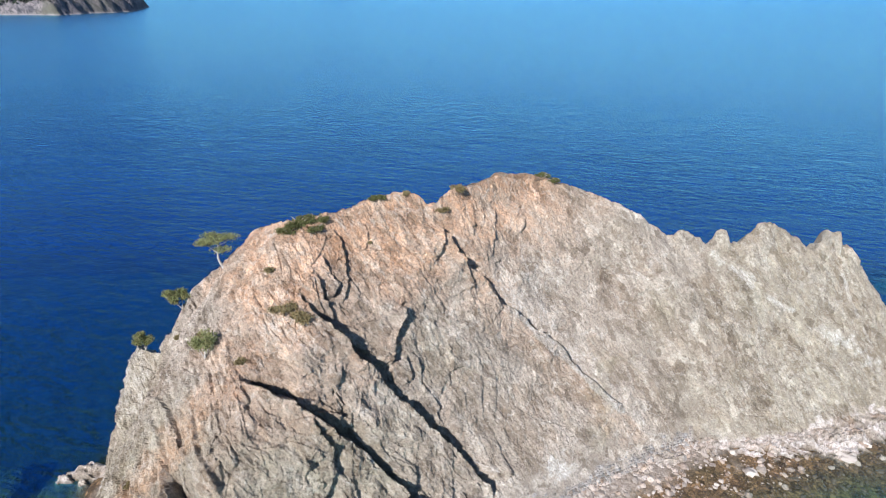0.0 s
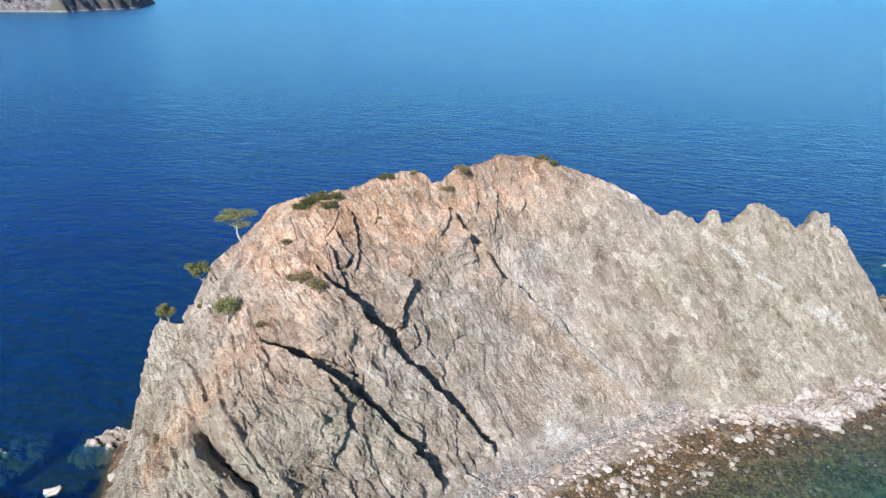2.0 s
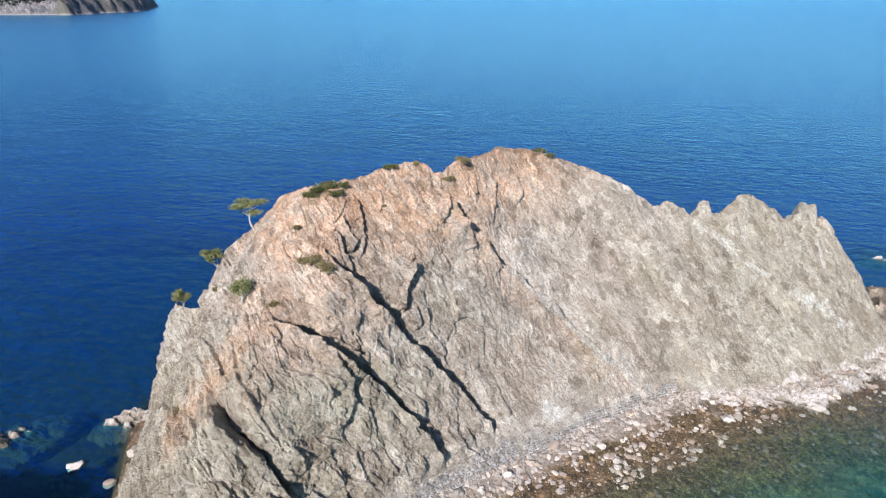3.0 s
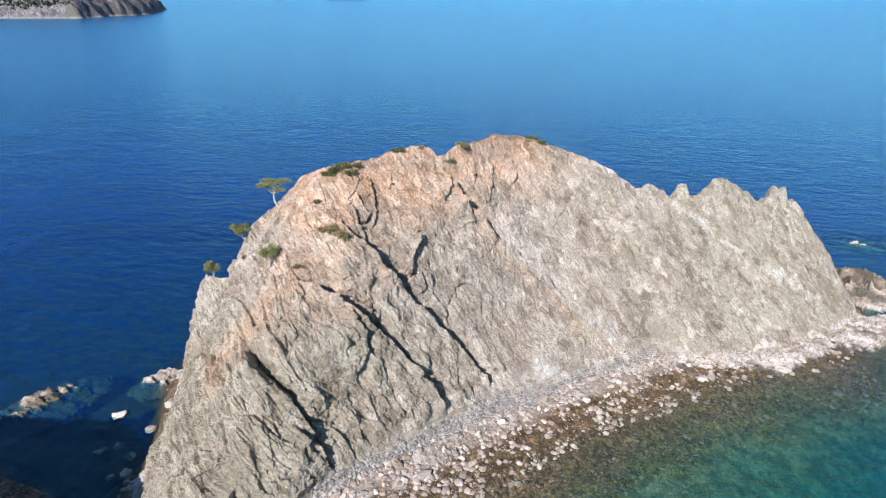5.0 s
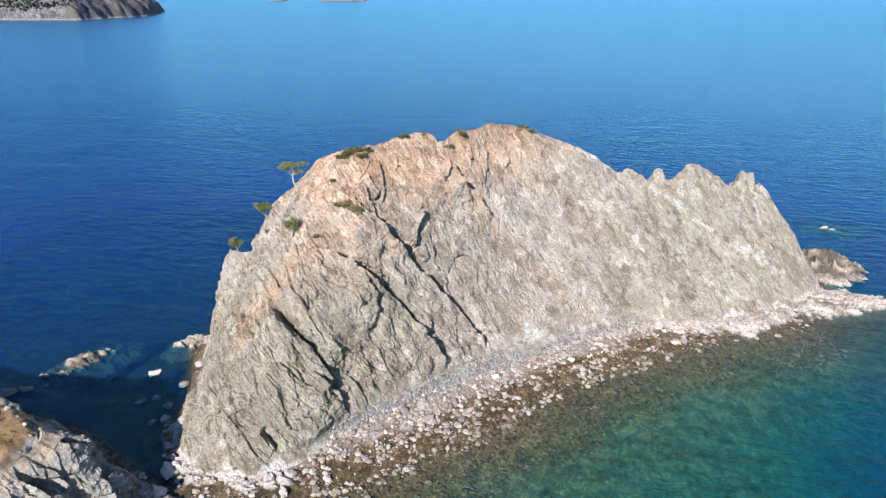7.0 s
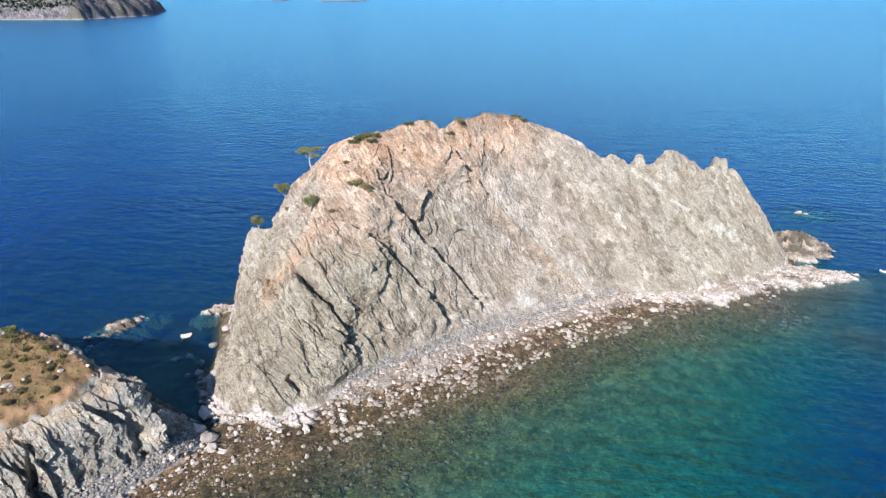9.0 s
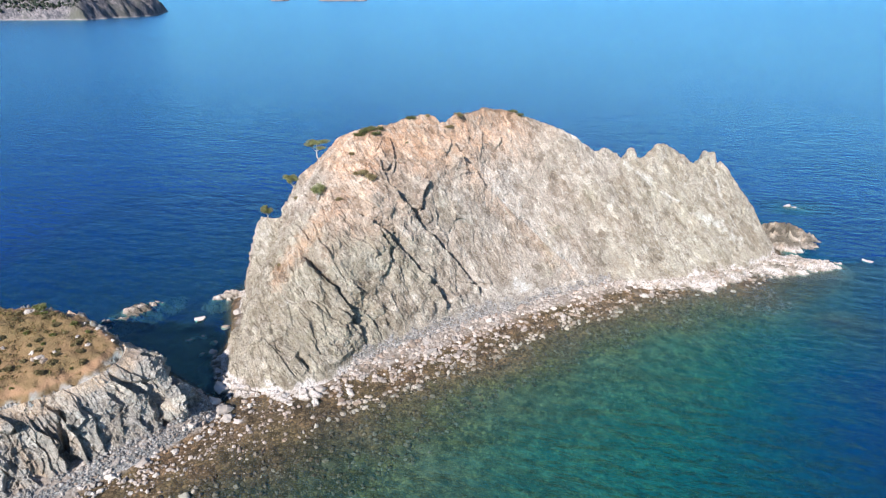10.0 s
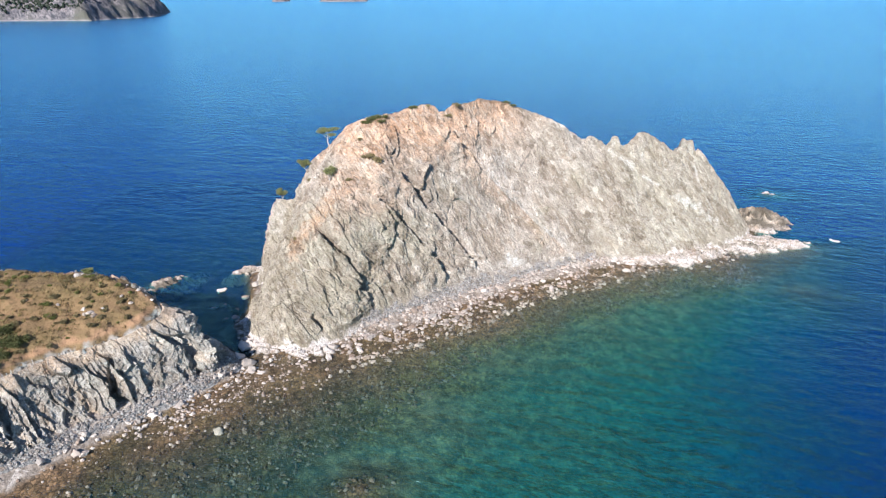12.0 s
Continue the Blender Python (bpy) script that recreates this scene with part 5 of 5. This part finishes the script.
pine(place(-25.6, 28.0), 4.3, (-0.14, 0.05), 0.66, 3, "small umbrella pine with a bare silver trunk on the cliff edge", 0.6, 0.9, 0.34)
pine(place(-31.0, 22.9), 2.5, (-0.35, 0.0), 0.5, 8, "stunted pine clinging to the cliff edge", 0.12, 1.2, 0.9)
pine(place(-37.6, 16.0), 2.4, (-0.15, 0.05), 0.55, 12, "stunted pine on a pale rock corner", 0.1, 1.1, 0.8)
pine(place(-23.4, 24.4), 3.0, (-0.05, -0.05), 0.40, 17, "bushy yellowish young pine on the rock slope", 0.1, 0.55, 1.3)
for x, z, size, mat, seed, label in [
    (-16.0, 34.4, 1.9, CREST, 1, "flat dark green shrub on the crest"), (-14.4, 34.7, 1.5, CREST, 2, "flat dark green shrub on the crest"),
    (-16.3, 28.6, 1.6, OLIVE, 3, "brown-green shrub on a rock ledge"), (-14.9, 28.0, 1.7, OLIVE, 4, "brown-green shrub on a rock ledge"),
    (-7.9, 36.0, 1.0, CREST, 5, "small green shrub on the crest"), (1.4, 35.6, 1.2, OLIVE, 6, "brown shrub on the crest"),
    (12.8, 34.9, 1.3, CREST, 7, "dark green shrub on the crest"), (14.6, 34.2, 1.1, CREST, 8, "dark green shrub on the crest"),
    (-16.9, 33.7, 1.3, CREST, 17, "flat dark green shrub on the crest"), (-14.0, 34.0, 1.2, CREST, 18, "flat dark green shrub on the crest"), (-18.0, 31.2, 0.8, OLIVE, 9, "faded shrub on the rock slope"), (-19.5, 25.0, 0.8, OLIVE, 10, "faded shrub on a rock ledge"),
    (-0.8, 33.7, 0.9, OLIVE, 11, "brown shrub in the notch of the crest"), (-29.0, 22.5, 0.6, OLIVE, 12, "faded shrub on the rock slope"),
    (-24.6, 25.6, 0.7, OLIVE, 13, "faded shrub on the rock slope"), (-4.8, 36.1, 0.6, OLIVE, 14, "brown shrub on the crest"), (-29.6, 15.0, 0.45, OLIVE, 15, "small faded shrub on the rock slope"),
    (-8.5, 32.0, 0.35, OLIVE, 16, "small brown shrub on the rock slope"),
]:
    shrub(place(x, z) - Vector((0, 0, 0.12 * size)), size, mat, seed, label, 0.4 if mat is CREST else 0.6)

# the knoll: shrubs, faded grass and pale stones
rk = random.Random(4)
for k in range(230):
    while True:
        x, y = rk.uniform(-84, -50), rk.uniform(2, 25)
        if inside(np.array([[x, y]]), HEAD_TOP)[0] and to_line(np.array([[x, y]]), HEAD_TOP, True)[0][0] > 1.2:
            break
    green = rk.random() < 0.35
    p = on_head(x, y)
    shrub(p, rk.uniform(0.22, 0.7), SCRUB if green else OLIVE, 100 + k, "low green shrub on dry soil" if green else "low faded shrub on dry soil", 0.6, "shrubs on the knoll")
for x, y, s in [(-63.5, 9.5, 1.9), (-61.8, 10.6, 1.5), (-65.0, 11.5, 1.8), (-62.8, 8.0, 1.2)]:
    shrub(on_head(x, y), s, CREST, int(s * 100), "dense green shrub on dry soil", 0.8, "shrubs on the knoll")
pine(on_head(-58.6, 24.8), 1.7, (0.05, 0.0), 0.4, 23, "small green pine on the knoll's edge", 0.15)
for x, y, s in [(-60.8, 25.0, 0.9), (-52.6, 24.2, 0.35), (-50.6, 23.7, 0.45), (-49.2, 23.0, 0.3), (-48.0, 22.4, 0.4), (-47.2, 21.7, 0.3), (-47.4, 19.9, 0.22), (-55.3, 17.6, 0.8), (-54.5, 17.1, 0.6), (-55.9, 17.2, 0.5), (-56.5, 18.0, 0.45), (-52.4, 21.6, 0.5), (-50.6, 20.9, 0.5), (-60.4, 18.2, 0.4), (-53.6, 18.4, 0.35)]:
    p = on_head(x, y)
    ob = put_boulder(x, y, s, "pale weathered stone on the knoll's dry soil", z=p[2] - 0.1, squash=0.8)
    tagged(ob, group="stones on the knoll")
rg = np.random.RandomState(8)
q = np.stack([rg.uniform(-95, -48, 7000), rg.uniform(-8, 26, 7000)], 1)
q = q[inside(q, HEAD_TOP) & (to_line(q, HEAD_TOP, True)[0] > 0.8)]
q = q[fbm(np.concatenate([q, 0 * q[:, :1]], 1) * 0.3, 3) > -0.15]
ix, iy = np.clip(((q[:, 0] + 118) / 0.24).astype(int), 0, HEAD.shape[0] - 1), np.clip(((q[:, 1] + 42) / 0.24).astype(int), 0, HEAD.shape[1] - 1)
base = np.repeat(HEAD[ix, iy], 7, 0)
n = len(base)
c = base + np.concatenate([rg.normal(0, 0.12, (n, 2)), np.zeros((n, 1))], 1)
axis = np.stack([rg.normal(0, 0.35, n), rg.normal(0, 0.35, n), np.ones(n)], 1) * rg.uniform(0.12, 0.34, (n, 1))
side = np.stack([rg.normal(size=n), rg.normal(size=n), 0 * axis[:, 0]], 1) * 0.04
blades = np.stack([c - side, c + side, c + axis], 1).reshape(-1, 3)
tagged(new("dry_grass", raw_mesh("dry_grass", blades, np.arange(n * 3).reshape(n, 3), STRAW, shade=False)), "faded yellow grass on ochre soil", "grass", kind="stuff")

# ---------------------------------------------------------------- the far shore


def far_rock_material():
    s = Shade("far_rock")
    a, b = s.noise(0.012, 5, 0.6), s.noise(0.07, 7, 0.75, stretch=(1, 1, 0.5), turn=(0, 0.6, 0))
    z = s.n.new("ShaderNodeSeparateXYZ")
    s.l.new(s.pos, z.inputs[0])
    d = s.noise(0.3, 6, 0.75, stretch=(1, 1, 0.5), turn=(0, 0.6, 0))
    c = s.mix(s.ramp(b, 0.35, 0.65), (0.075, 0.07, 0.08), (0.25, 0.215, 0.21))
    c = s.mix(s.ramp(d, 0.46, 0.6), c, (0.05, 0.05, 0.055))
    c = s.mix(s.ramp(a, 0.45, 0.65), c, (0.10, 0.095, 0.075))
    c = s.mix(s.ramp(s.math("ADD", z.outputs[2], s.math("MULTIPLY", b, 14.0)), 11, 6, 0, 0.6), c, (0.36, 0.32, 0.31))
    return s.finish(c, 0.9, s.bump(b, 0.8, 6.0), 0.2)


FAR_ROCK = far_rock_material()
COAST = [(-752, 1540), (-790, 1420), (-800, 1325), (-1000, 1318), (-1300, 1290), (-1900, 1240), (-1900, 2500), (-1100, 2300), (-880, 1900), (-800, 1700)]


def far_land(name, box, step, coast, rise, top, label):
    xs, ys = np.arange(box[0], box[1], step), np.arange(box[2], box[3], step)
    X, Y, q = sheet(xs, ys)
    p = np.concatenate([q, np.zeros((len(q), 1))], 1)
    warp = q + step * 2.2 * np.stack([fbm(p * 0.15 / step, 4), fbm(p * 0.15 / step + 20, 4)], 1)
    d = to_line(warp, coast, True)[0] * np.where(inside(warp, coast), 1, -1)
    z = np.where(d > 0, top * (1 - np.exp(-d / rise)), 0.4 * d) * (1 + 0.25 * fbm(p * 0.08 / step + 7, 4)) + 1.5 * step * fbm(p * 0.3 / step, 4, 0.6, True) * smooth(-4, 14, d)
    p[:, 2] = np.maximum(z, -6)
    G = p.reshape(len(xs), len(ys), 3)
    ob = tagged(new(name, grid_mesh(name, G, FAR_ROCK, flip=turn_face(G, (0, 0, 1)))), label, "coast", kind="structure")
    return ob, p, d


_, far_p, far_d = far_land("far_headland", (-1500, -720, 1230, 2100), 5.0, COAST, 45, 60, "wooded rocky headland across the bay")
rw = np.random.RandomState(3)
near_woods = np.where((far_d > 12) & (far_p[:, 1] < 1600) & (far_p[:, 2] > 6) & (far_p[:, 0] < -818 - 0.15 * (far_p[:, 1] - 1320)) & (fbm(far_p * 0.012, 3) > -0.5))[0]
picked = rw.choice(near_woods, min(9000, len(near_woods)), replace=False)
crowns = []
v0, f0 = ICO1
for k in picked:
    s = rw.uniform(1.9, 3.4)
    crowns.append((v0 * (1 + rw.uniform(-0.3, 0.3, (len(v0), 1))) * (s, s, s * 1.1) + far_p[k] + (rw.uniform(-2, 2), rw.uniform(-2, 2), s * 0.6), f0))
tagged(new("far_woods", raw_mesh("far_woods", *joined(crowns), WOODS, shade=False)), "dark green woods on the far headland", "woods", kind="stuff")
far_land("far_island", (-1180, -1020, 3880, 4080), 8.0, [(-1145, 3960), (-1115, 3930), (-1050, 3935), (-1030, 3980), (-1080, 4030)], 18, 26, "bare pink-grey island on the horizon")
far_land("far_island_long", (-860, -480, 3800, 4060), 8.0, [(-830, 3905), (-720, 3870), (-600, 3865), (-520, 3890), (-540, 3950), (-700, 4000)], 20, 30, "long bare pink-grey island on the horizon")
